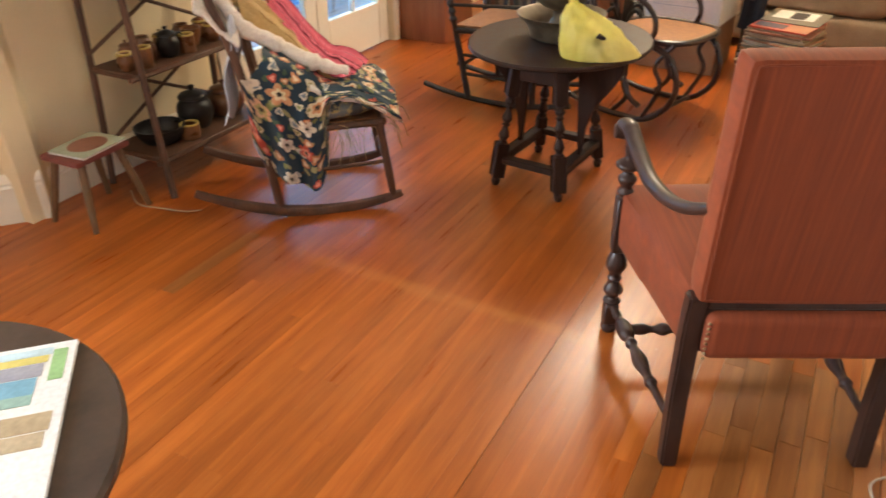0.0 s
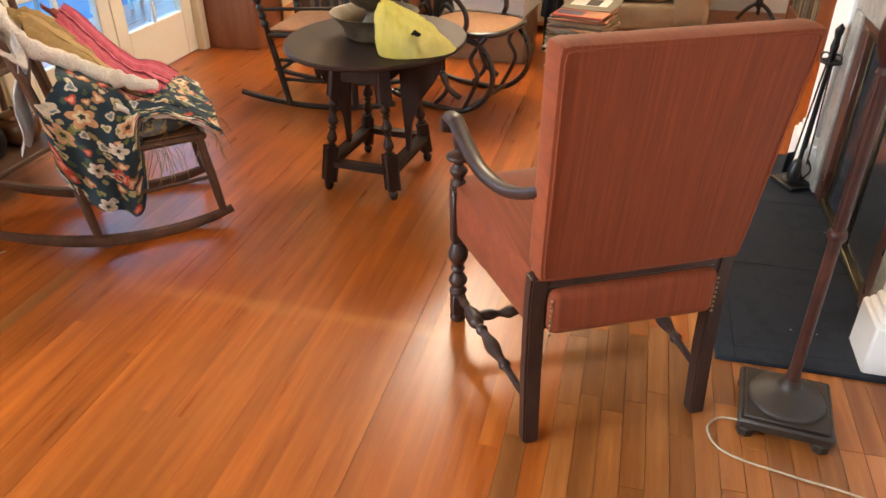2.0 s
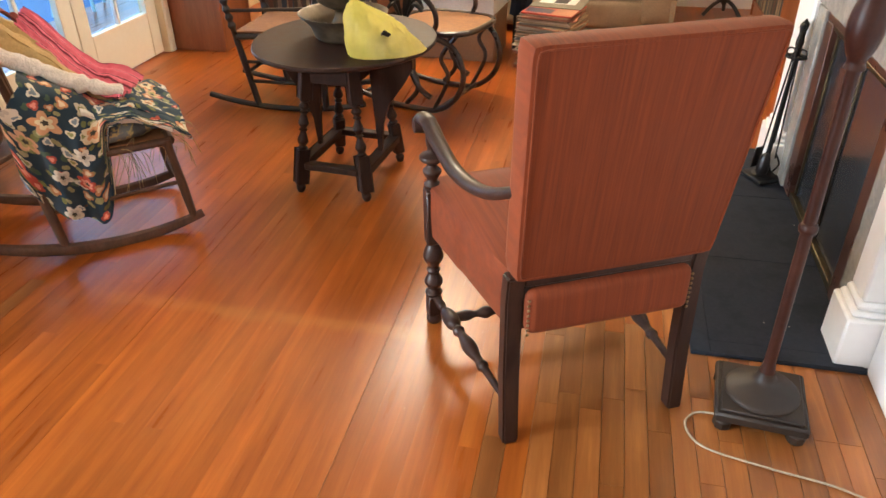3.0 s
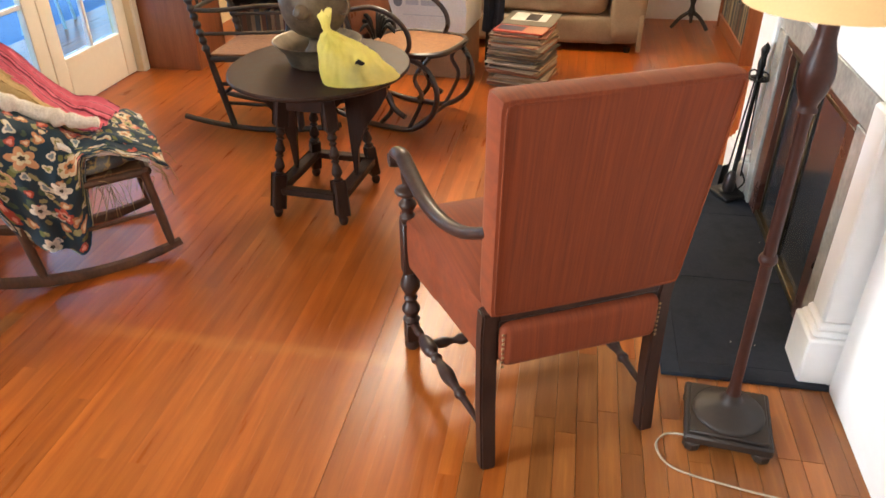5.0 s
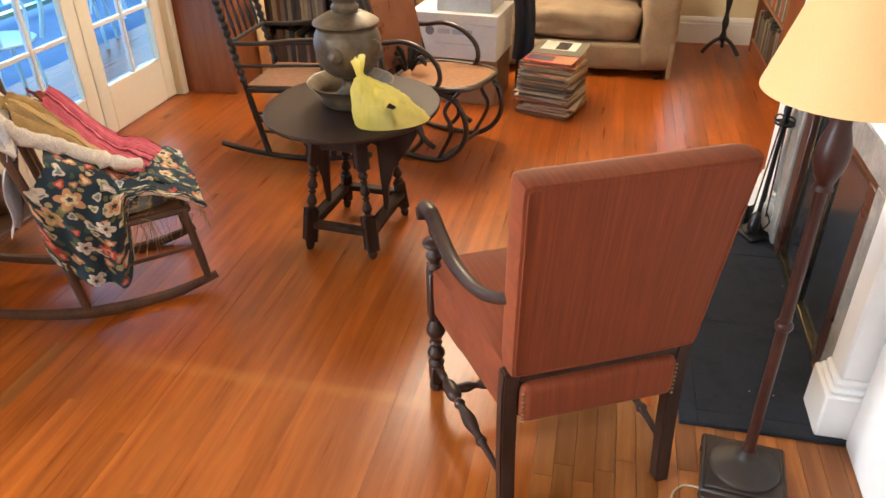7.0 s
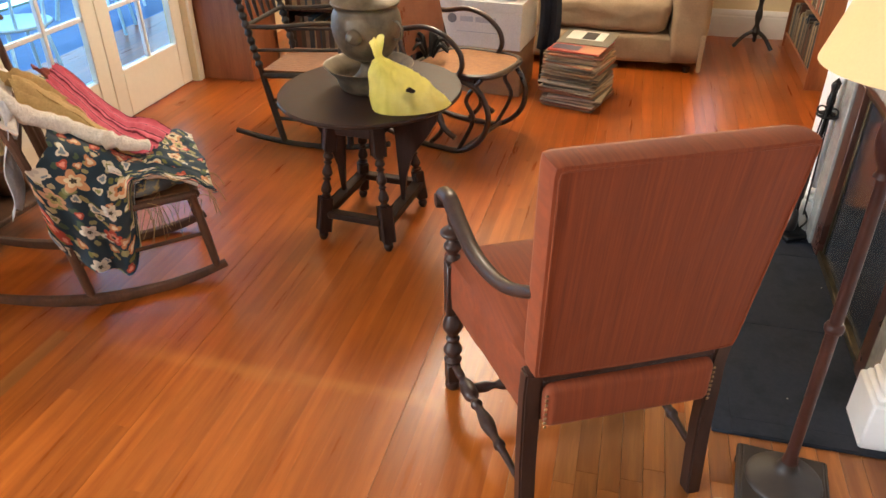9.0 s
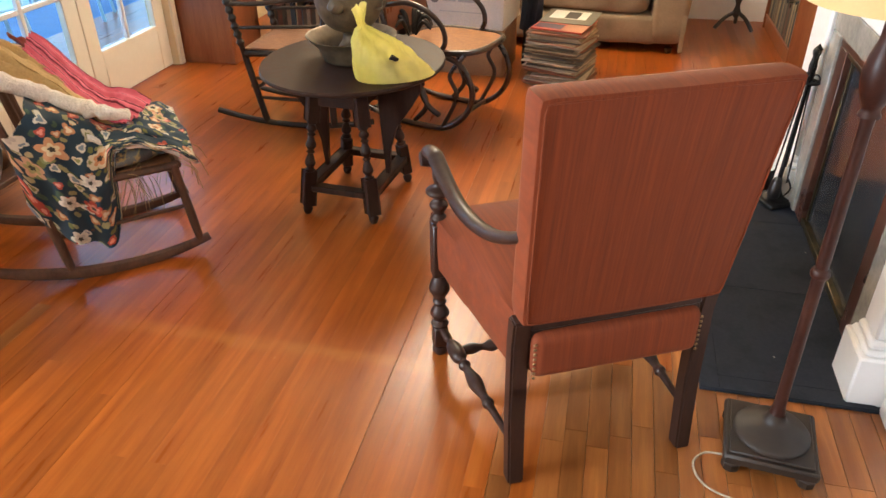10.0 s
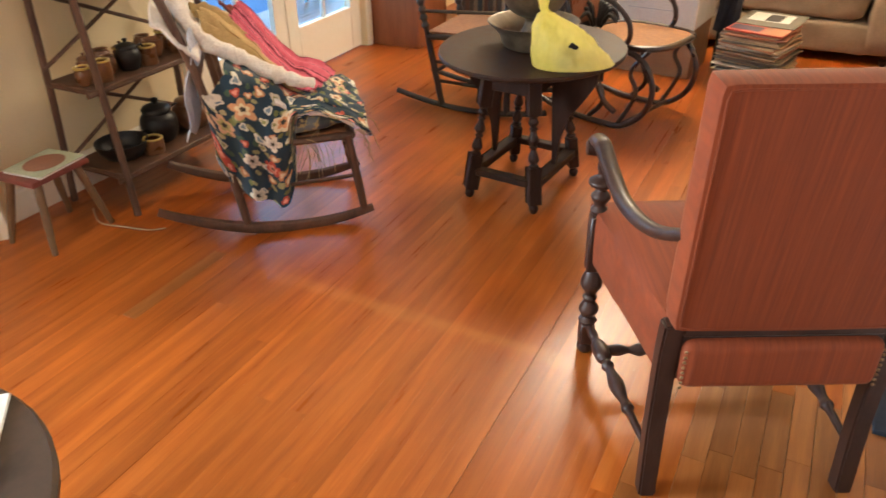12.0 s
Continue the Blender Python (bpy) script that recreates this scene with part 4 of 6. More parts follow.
def clothes_rocker():
    c = thing("rocking_chair", ROCK, "old brown wooden rocking chair with a frayed rush seat", "chair")
    W = 0.43
    for d in (0.0, W):
        pts = [(f, d, 0.50 * (f - 0.13) ** 2 + 0.013) for f in (-0.37 + 0.79 * k / 20 for k in range(21))]
        rad = [0.013 + 0.006 * math.sin(math.pi * k / 20) for k in range(21)]
        part("runner", tube(bmesh.new(), pts, rad, 8, False, 1.35), M_RUSTIC, c, "bent wooden runner")
        for a, b in (((0.385, d, 0.045), (0.345, d, 0.365)), ((-0.06, d, 0.03), (-0.10, d, 0.365))):
            prof = smooth_profile([(0.012, 0.0), (0.015, 0.03), (0.017, 0.14), (0.015, 0.27), (0.017, 0.325)], 4)
            part("leg", lathe(bmesh.new(), prof, 10, between(a, b)), M_RUSTIC, c)
        post = curve([(-0.10, d, 0.35), (-0.14, d, 0.6), (-0.19, d, 0.8), (-0.27, d, 1.06)], 5)
        part("back_post", tube(bmesh.new(), post, 0.016, 8), M_RUSTIC, c)
        part("rung", tube(bmesh.new(), [(0.37, d, 0.20), (-0.075, d, 0.18)], 0.008, 7), M_RUSTIC, c)
        part("seat_rail", tube(bmesh.new(), [(0.36, d, 0.362), (-0.11, d, 0.352)], 0.015, 8), M_RUSTIC, c)
    for f, z, r in ((0.37, 0.22, 0.008), (0.375, 0.13, 0.008), (0.355, 0.362, 0.018), (-0.1, 0.352, 0.015), (-0.07, 0.17, 0.008)):
        part("rung", tube(bmesh.new(), [(f, 0.0, z), (f, W, z)], r, 8), M_RUSTIC, c)
    for z, f in ((0.62, -0.143), (0.79, -0.187), (0.97, -0.238)):
        part("slat", boxed(f - 0.005, f + 0.005, 0.012, W - 0.012, z - 0.03, z + 0.03, 0.004), M_RUSTIC, c)
    part("seat", sheet(lambda u, v: Vector((-0.1 + 0.45 * u, 0.01 + (W - 0.02) * v, 0.375 - 0.02 * math.sin(math.pi * u) * math.sin(math.pi * v))), 10, 10, 0.012), M_RUSH, c, "frayed woven rush seat")
    rng = random.Random(3)
    bm = bmesh.new()
    for k in range(46):
        a = Vector((rng.uniform(0.12, 0.40), rng.uniform(-0.01, 0.2), rng.uniform(0.33, 0.37)))
        b = a + Vector((rng.uniform(-0.06, 0.13), rng.uniform(-0.07, 0.03), rng.uniform(-0.2, 0.03)))
        tube(bm, curve([a, (a + b) / 2 + Vector((0.02, 0, 0.03)), b], 4), 0.0013, 4)
    tagged(part("raffia_strand", bm, M_STRAW, c), "loose broken strands of seat rush", "", "", "stuff")
    # cushion on the seat
    bm = bmesh.new()
    bmesh.ops.create_icosphere(bm, subdivisions=4, radius=1)
    for v in bm.verts:
        q = v.co
        sq = Vector((math.copysign(abs(q.x) ** 0.6, q.x), math.copysign(abs(q.y) ** 0.6, q.y), q.z))
        v.co = Vector((0.135 + sq.x * 0.225, 0.195 + sq.y * 0.215, 0.422 + sq.z * 0.052 + 0.008 * lump(q.x, q.y, q.z, 3)))
    cushion = tagged(part("seat_cushion", bm, M_CUSHION, None, "", 80), "lumpy grey-green patterned cushion on the rocking chair", "cushion")
    cushion.matrix_world = ROCK
    # floral cloth: over the seat, then hanging down the side
    low = ((-0.21, 0.60), (-0.17, 0.47), (-0.13, 0.33), (-0.10, 0.235), (-0.06, 0.185), (0.0, 0.15), (0.06, 0.115), (0.10, 0.13), (0.128, 0.2), (0.142, 0.38), (0.16, 0.465), (0.45, 0.45))

    def hem(f):
        for (a, za), (b, zb) in zip(low, low[1:]):
            if a <= f <= b:
                return za + (zb - za) * (f - a) / (b - a)
        return 0.45

    def drape(u, v):
        start = -0.135 + 0.085 * min(max((0.66 - v) / 0.16, 0.0), 1.0)
        f = start + (0.42 - start) * u
        if v < 0.5:
            d = 0.45 - 0.47 * (v / 0.5)
            return Vector((f + 0.01 * lump(d, f, 0, 8), d, heap(f, d) - 0.03 * max(0, 1 - (d + 0.02) / 0.05) ** 2))
        t = (v - 0.5) / 0.5
        top = heap(f, -0.02) - 0.03
        bottom = min(hem(f), top - 0.035)
        fold = (0.006 + 0.02 * t) * math.sin(f * 62 + 1.5 * lump(f, t, 0, 4)) + 0.012 * lump(f, t, 0, 7, 2.0)
        squeeze = f + 0.012 * t
        return Vector((squeeze, -0.024 - 0.025 * math.sin(math.pi * min(t * 1.3, 1)) + fold, top + (bottom - top) * t))
    cloth = tagged(part("floral_cloth", sheet(drape, 70, 90, 0.004, (0.62, 0.95)), M_FLORAL, None, "", 70), "dark teal floral cloth draped over the rocking chair", "cloth")
    cloth.matrix_world = ROCK
    # rolled edge of the cloth along the seat front
    edge = tagged(part("folded_cloth", sheet(lambda u, v: Vector((0.06 + 0.36 * u, 0.02 - 0.024 * math.cos(v * 6.28) + 0.012 * lump(u, v, 0, 3), heap(0.06 + 0.36 * u, 0.02) - 0.018 + 0.019 * math.sin(v * 6.28) - 0.01 * math.sin(7 * u))), 30, 14, 0, (0.4, 0.2)), M_FLORAL, None, "", 80), "bunched fold of dark floral cloth along the seat edge", "cloth")
    edge.matrix_world = ROCK

    lining = sheet(lambda u, v: Vector((0.10 + 0.27 * u, -0.012 - 0.015 * math.cos(v * 6.28) + 0.01 * lump(u, v, 0, 3, 7.0), heap(0.10 + 0.27 * u, 0.02) - 0.047 + 0.013 * math.sin(v * 6.28) + 0.008 * math.sin(9 * u))), 26, 12, 0, (0.3, 0.1))
    lining = tagged(part("turned_back_lining", lining, M_FUR, None, "", 80), "cream lining turned out along the cloth's edge", "cloth")
    lining.matrix_world = ROCK

    def rope(points, r, name, label, category, material, seed):
        pts = curve(points, 7)
        bm = bmesh.new()
        n = len(pts)
        rad = [r * (0.55 + 0.45 * math.sin(math.pi * (0.08 + 0.84 * k / (n - 1)))) * (1 + 0.35 * lump(k * 0.31, seed, 0, 1)) for k in range(n)]
        tube(bm, pts, rad, 14)
        for v in bm.verts:
            v.co += v.normal * 0 + Vector((lump(*v.co, 40, seed), lump(*v.co, 40, seed + 5), lump(*v.co, 40, seed + 9))) * 0.007
        ob = tagged(part(name, bm, material, None, "", 180), label, category)
        ob.matrix_world = ROCK
        return ob
    rope([(-0.20, 0.05, 0.90), (-0.15, 0.045, 0.80), (-0.10, 0.06, 0.725), (-0.03, 0.085, 0.675), (0.024, 0.10, 0.635), (0.09, 0.085, 0.60), (0.14, 0.06, 0.585), (0.185, 0.045, 0.568), (0.24, 0.06, 0.545)], 0.029, "fleece_wrap", "white fluffy fleece wrap over the floral cloth", "clothing", M_FUR, 2.0)
    blanket = tagged(part("fleece_blanket", sheet(lambda u, v: Vector((-0.25 + 0.13 * u, -0.02 + 0.45 * v, heap(-0.25 + 0.13 * u, 0.1) + 0.018 + 0.012 * lump(u * 3, v * 3, 0, 2, 5.0) + 0.10 * v * (1 - v) - 0.05 * (1 - v) ** 6)), 36, 36, 0.015), M_FUR, None, "", 120), "white fleece blanket bunched over the chair back", "blanket")
    blanket.matrix_world = ROCK
    white = tagged(part("white_cloth", sheet(lambda u, v: Vector((-0.15 - 0.04 * v + 0.035 * u - 0.03 * v * v + 0.012 * math.sin(9 * v), -0.015 + 0.09 * u + 0.012 * lump(u, v, 0, 4), 0.76 - 0.36 * v + 0.03 * u + 0.02 * math.sin(6 * u))), 16, 24, 0.003), M_SHEET, None, "", 70), "pale blue-white cloth hanging over the chair back", "cloth")
    white.matrix_world = ROCK

    def jacket(u, v):
        f = -0.13 + 0.335 * u + 0.02 * math.sin(5 * v)
        d = 0.075 + 0.05 * math.sin(math.pi * u) - 0.01 * u + (0.19 - 0.12 * u) * v
        fold = 0.018 * math.sin(24 * (v + 0.5 * u) + 3 * lump(u, v, 0, 3)) * (1 - 0.5 * u) + 0.008 * lump(u * 3, v * 3, 0, 4, 6.0)
        return Vector((f, d, heap(f, d) + 0.036 + fold - 0.014 * (2 * v - 1) ** 2 - 0.006 * u))
    coat = tagged(part("tan_jacket", sheet(jacket, 40, 30, 0.006), M_TAN, None, "", 50), "crumpled tan twill jacket on top of the heap", "clothing")
    coat.matrix_world = ROCK
    part("jacket_sleeve", sheet(lambda u, v: Vector((-0.11 + 0.24 * u, 0.185 - 0.07 * u + 0.045 * v, heap(-0.11 + 0.24 * u, 0.2 - 0.07 * u) + 0.042 + 0.012 * math.sin(v * 3.14) - 0.008 * u)), 24, 8, 0.008), M_TAN, coat, "flattened sleeve", 50)

    def scarf(u, v):
        f = 0.0 + 0.28 * u + 0.11 * (0.35 + 0.65 * u) * (v - 0.5)
        d = 0.275 - 0.187 * u + (0.07 + 0.08 * u) * (v - 0.5)
        return Vector((f, d, heap(f, d) + 0.068 - 0.022 * u * u + 0.005 * math.sin(v * 26) + 0.06 * (v - 0.5)))
    pink = tagged(part("pink_striped_scarf", sheet(scarf, 40, 24, 0.007, (0.4, 0.14)), M_PINK, None, "", 50), "bright pink woven scarf with dark red stripes", "clothing")
    pink.matrix_world = ROCK
    belt = tagged(part("red_garment", sheet(lambda u, v: Vector((-0.05 + 0.10 * u, 0.28 + 0.06 * v, heap(-0.05 + 0.10 * u, 0.30) + 0.04 + 0.012 * math.sin(9 * u + 4 * v))), 12, 8, 0.006), dye("dark_red_wool", (0.32, 0.05, 0.03)), None, "", 60), "dark red garment tucked under the scarf", "clothing")
    belt.matrix_world = ROCK


clothes_rocker()


# ---- rustic shelf with pots, against the west wall ----
def etagere():
    s = thing("etagere", pose(0, 0, 0), "rustic dark branch-wood etagere holding pots", "shelf")
    y0, y1 = 1.985, 2.66
    for y, lean in ((y0, 0.03), (y1, -0.03)):
        part("leg", tube(bmesh.new(), curve([(-2.155, y, 0.0), (-2.21, y + lean, 0.35), (-2.265, y + 1.6 * lean, 0.8), (-2.33, y + 2 * lean, 1.5)], 4), 0.015, 8), M_RUSTIC, s, "branch leg")
        part("leg", tube(bmesh.new(), curve([(-2.50, y - 0.02, 0.0), (-2.49, y + lean * 0.5, 0.5), (-2.475, y + 1.5 * lean, 1.5)], 4), 0.014, 8), M_RUSTIC, s, "branch leg")
    for z, xf in ((0.165, -2.185), (0.505, -2.235), (0.86, -2.275), (1.2, -2.31)):
        part("shelf_board", boxed(-2.49, xf + 0.01, y0 + 0.01, y1 - 0.01, z - 0.012, z, 0.004), M_RUSTIC, s)
        part("front_rail", tube(bmesh.new(), [(xf, y0 - 0.02, z - 0.014), (xf, y1 + 0.02, z - 0.014)], 0.011, 8), M_RUSTIC, s)
        for y in (y0 + 0.012, y1 - 0.012):
            part("side_rail", tube(bmesh.new(), [(xf, y, z - 0.016), (-2.49, y, z - 0.016)], 0.009, 7), M_RUSTIC, s)
    for a, b in (((-2.48, y0, 0.18), (-2.48, y1, 0.5)), ((-2.48, y1, 0.18), (-2.48, y0, 0.5)), ((-2.48, y0, 0.55), (-2.48, y1, 0.85)), ((-2.48, y1, 0.55), (-2.48, y0, 0.85))):
        part("brace", tube(bmesh.new(), [a, b], 0.008, 7), M_RUSTIC, s)


etagere()
cord = curve([(-2.36, 1.94, 0.005), (-2.24, 1.87, 0.005), (-2.13, 1.885, 0.005), (-2.02, 1.91, 0.005), (-1.97, 1.95, 0.005)], 6)
tagged(part("shelf_cord", tube(bmesh.new(), cord, 0.0028, 6), M_CORD), "thin pale cord curling on the floor by the shelf", "cord")


M_RIM = surface("yellow_glaze", (0.52, 0.38, 0.10), (0.4, 0.28, 0.07), rough=0.3, scale=14, bump=0.05)


def pot(x, y, z, r, h, shape, material, name, label, lid=False, handle=False):
    t = thing(name, pose(x, y, z), label, "pot", "pots on the etagere")
    body = [(0.6, 0.0), (0.75, 0.02), (1.0, 0.45), (0.93, 0.75), (0.72, 0.93), (0.78, 1.0)] if shape == "jar" else \
        [(0.5, 0.0), (0.7, 0.1), (0.95, 0.6), (1.0, 0.95), (1.02, 1.0)] if shape == "bowl" else [(0.85, 0.0), (0.95, 0.06), (0.95, 0.9), (0.85, 1.0)]
    prof = smooth_profile([(r * a, h * b) for a, b in body], 3)
    inner = [(p[0] - 0.005, p[1]) for p in prof[::-1][:-4]]
    part("body", lathe(bmesh.new(), list(prof) + inner + [(0.001, inner[-1][1])], 18), material, t)
    if material is M_OCHRE and h < 0.09:
        part("rim", tube(bmesh.new(), [(r * 0.82 * math.cos(q), r * 0.82 * math.sin(q), h) for q in (2 * math.pi * k / 16 for k in range(16))], 0.0055, 6, True), M_RIM, t, "yellow glazed rim")
    if lid:
        part("lid", lathe(bmesh.new(), smooth_profile([(r * 0.8, h), (r * 0.7, h * 1.12), (r * 0.25, h * 1.22), (r * 0.12, h * 1.25), (r * 0.2, h * 1.38), (0.001, h * 1.42)], 3), 16), material, t)
    if handle:
        part("handle", tube(bmesh.new(), curve([(0, r * 0.8, h * 0.85), (0, r * 1.5, h * 0.9), (0, r * 1.6, h * 0.4), (0, r * 0.95, h * 0.25)], 5), 0.005, 7), material, t)
    return t


for k, (y, r, h, shape, mt, lid) in enumerate(((2.03, 0.033, 0.065, "jar", M_OCHRE, False), (2.10, 0.036, 0.075, "cup", M_OCHRE, False), (2.17, 0.034, 0.07, "jar", M_CLAY, False),
                                               (2.25, 0.05, 0.085, "jar", M_IRON, True), (2.33, 0.036, 0.07, "cup", M_OCHRE, False), (2.41, 0.043, 0.075, "bowl", M_CLAY, False),
                                               (2.50, 0.036, 0.07, "jar", M_OCHRE, True), (2.58, 0.04, 0.06, "bowl", M_OCHRE, False))):
    pot(-2.315 + 0.03 * math.sin(k * 2.1), y, 0.507, r, h, shape, mt, "small_pot", "small glazed pottery jar" if mt is not M_IRON else "small dark lidded teapot", lid, mt is M_IRON)
for k, (y, r, h, mt) in enumerate(((2.12, 0.035, 0.06, M_CLAY), (2.2, 0.04, 0.08, M_CLAY), (2.3, 0.035, 0.06, M_OCHRE), (2.42, 0.04, 0.08, M_CLAY), (2.53, 0.035, 0.07, M_OCHRE))):
    pot(-2.41, y, 0.507, r, h, "jar", mt, "small_pot", "small brown glazed pottery jar", k % 2 == 0)
pot(-2.33, 2.13, 0.167, 0.105, 0.07, "bowl", M_IRON, "iron_pan", "wide black iron frying pan", False, True)
pot(-2.33, 2.34, 0.167, 0.08, 0.13, "jar", M_IRON, "iron_kettle", "black iron kettle with lid", True, True)
pot(-2.32, 2.52, 0.167, 0.085, 0.11, "jar", M_CLAY, "bean_pot", "dark brown lidded bean pot", True)
pot(-2.25, 2.22, 0.167, 0.045, 0.06, "cup", M_OCHRE, "small_pot", "small brass-coloured metal cup")
for k, (y, r, h) in enumerate(((2.08, 0.05, 0.09), (2.25, 0.07, 0.12), (2.45, 0.05, 0.10), (2.57, 0.045, 0.12))):
    pot(-2.38, y, 0.862, r, h, ("jar", "bowl")[k % 2], (M_CLAY, M_IRON)[k % 2], "small_pot", "dark brown pot on the upper shelf")


# ---- stool with a book ----
def stool():
    s = thing("footstool", pose(-2.315, 1.757, 0, 0, 0, 2), "small red-brown wooden footstool with splayed legs", "stool")
    part("top", boxed(-0.10, 0.10, -0.125, 0.125, 0.262, 0.284, 0.006, None, 2), M_REDTOP, s)
    for sx in (-1, 1):
        for sy in (-1, 1):
            m = between((sx * 0.115, sy * 0.135, 0), (sx * 0.07, sy * 0.085, 0.264))
            part("leg", lathe(bmesh.new(), [(0.011, 0.0), (0.015, 0.12), (0.016, 0.272)], 10, m), M_OLIVEWOOD, s)
    b = thing("picture_book", pose(-2.305, 1.765, 0.285, 0, 0, 6), "thin pale green picture book with a brown oval", "book")
    part("page", boxed(-0.088, 0.088, -0.105, 0.105, 0.0, 0.008, 0.001), M_PAPER, b)
    part("cover", boxed(-0.09, 0.09, -0.107, 0.107, 0.008, 0.0105, 0.001), dye("pale_green_cover", (0.45, 0.50, 0.36)), b, "pale green cover")
    part("oval", lathe(bmesh.new(), [(1, 0.0106), (1, 0.0114), (0, 0.0114)], 32, Matrix.Diagonal((0.066, 0.078, 1, 1))), dye("brown_oval", (0.30, 0.13, 0.08)), b, "brown oval picture")


stool()


# ---- oval side table with a magazine, in the foreground ----
def near_table():
    t = thing("round_table", pose(-0.915, 0.335, 0), "round dark-brown table with a worn top", "table")
    part("tabletop", lathe(bmesh.new(), [(0.35, 0.585), (0.362, 0.588), (0.371, 0.598), (0.372, 0.611), (0.366, 0.62), (0.0, 0.62)], 56), M_DARKTOP, t, "worn dark-brown top", 30)
    part("pedestal", lathe(bmesh.new(), smooth_profile([(0.05, 0.10), (0.06, 0.16), (0.035, 0.24), (0.03, 0.4), (0.05, 0.5), (0.09, 0.585)], 4), 18), M_DARKWOOD, t)
    for k in range(3):
        a = math.radians(120 * k + 40)
        part("foot", tube(bmesh.new(), curve([(0.03 * math.cos(a), 0.03 * math.sin(a), 0.14), (0.16 * math.cos(a), 0.16 * math.sin(a), 0.11), (0.3 * math.cos(a), 0.3 * math.sin(a), 0.018)], 5), 0.018, 8), M_DARKWOOD, t)
    g = thing("magazine", pose(-0.878, 0.698, 0.6205, 0, 0, -45), "open glossy magazine with printed photographs", "magazine")
    # local x along its long edge, local y towards its other edge
    part("page", boxed(0.0, 0.40, -0.30, 0.0, 0.0, 0.007, 0.001), M_PAPER, g)
    for name, x0, x1, y0, y1, col in (("sky_photo", 0.012, 0.03, -0.27, -0.035, (0.55, 0.72, 0.78)), ("yellow_strip", 0.032, 0.05, -0.27, -0.04, (0.72, 0.62, 0.18)), ("grey_photo", 0.052, 0.085, -0.27, -0.045, (0.42, 0.42, 0.48)),
                                      ("sea_photo", 0.087, 0.128, -0.27, -0.05, (0.20, 0.42, 0.55)), ("green_photo", 0.128, 0.152, -0.27, -0.05, (0.33, 0.5, 0.42)), ("green_edge", 0.02, 0.10, -0.034, -0.012, (0.3, 0.5, 0.22)),
                                      ("tan_photo", 0.175, 0.215, -0.28, -0.015, (0.55, 0.43, 0.27)), ("tan_photo", 0.218, 0.25, -0.28, -0.02, (0.62, 0.5, 0.33))):
        part(name, boxed(x0, x1, y0, y1, 0.007, 0.0077, 0), dye("printed_" + name, col, 0.35), g, "", 0)


M_DARKTOP = surface("worn_dark_top", (0.05, 0.03, 0.019), (0.024, 0.014, 0.01), rough=0.45, scale=7, bump=0.15, fine=60, coat=0.15, third=(0.05, 0.03, 0.02))
near_table()


# ---- samovar and yellow bag on the butterfly table ----
def samovar():
    s = thing("samovar", pose(-0.868, 2.955, 0.581, 0, 0, -20), "tarnished bronze samovar standing in a wide basin", "samovar")
    part("basin", lathe(bmesh.new(), smooth_profile([(0.105, 0.0), (0.118, 0.012), (0.135, 0.055), (0.174, 0.094), (0.177, 0.098), (0.169, 0.096), (0.13, 0.057), (0.11, 0.016), (0.001, 0.014)], 4), 36), M_PEWTER, s, "wide tarnished basin")
    part("foot", lathe(bmesh.new(), smooth_profile([(0.072, 0.015), (0.075, 0.033), (0.055, 0.050), (0.035, 0.080), (0.033, 0.103), (0.050, 0.115)], 4), 28), M_PEWTER, s)
    part("body", lathe(bmesh.new(), smooth_profile([(0.044, 0.115), (0.083, 0.133), (0.116, 0.174), (0.134, 0.239), (0.130, 0.286), (0.119, 0.310), (0.121, 0.322)], 5), 36), M_PEWTER, s, "bulbous urn body")
    part("lid", lathe(bmesh.new(), smooth_profile([(0.119, 0.322), (0.131, 0.330), (0.129, 0.339), (0.099, 0.357), (0.066, 0.373), (0.055, 0.375)], 4), 36), M_PEWTER, s, "flared lid plate")
    part("chimney", lathe(bmesh.new(), smooth_profile([(0.050, 0.375), (0.055, 0.393), (0.046, 0.410), (0.061, 0.434), (0.064, 0.469), (0.044, 0.505), (0.033, 0.552)], 4), 24), M_PEWTER, s)
    bm = bmesh.new()
    bmesh.ops.create_icosphere(bm, subdivisions=3, radius=0.032, matrix=Matrix.Translation((0.04, -0.122, 0.232)))
    for v in bm.verts:
        v.co += Vector((0, -1, 0)) * 0.008 * lump(*v.co, 70)
    part("boss", bm, M_PEWTER, s, "cast ornament")
    for k in (-1, 1):
        ring = [(k * (0.142 + 0.03 * math.sin(a)), 0, 0.245 + 0.035 * math.cos(a)) for a in (2 * math.pi * q / 16 for q in range(16))]
        part("ring_handle", tube(bmesh.new(), ring, 0.005, 7, True), M_PEWTER, s)


samovar()

M_BAG = surface("yellow_plastic_film", (0.97, 0.86, 0.20), (0.95, 0.88, 0.40), rough=0.3, scale=6, fine=40, bump=0.1)
bb = M_BAG.node_tree.nodes["Principled BSDF"]
bb.inputs["Alpha"].default_value = 0.62
bl = M_BAG.node_tree
lit = bl.nodes.new("ShaderNodeBsdfTranslucent")
lit.inputs["Color"].default_value = (0.98, 0.9, 0.3, 1)
mix = bl.nodes.new("ShaderNodeMixShader")
mix.inputs[0].default_value = 0.5
bl.links.new(bb.outputs[0], mix.inputs[1])
bl.links.new(lit.outputs[0], mix.inputs[2])
bl.links.new(mix.outputs[0], bl.nodes["Material Output"].inputs[0])
bb.inputs["Subsurface Weight"].default_value = 0.0
bb.inputs["Subsurface Radius"].default_value = (0.05, 0.04, 0.01)
bb.inputs["Subsurface Scale"].default_value = 0.3


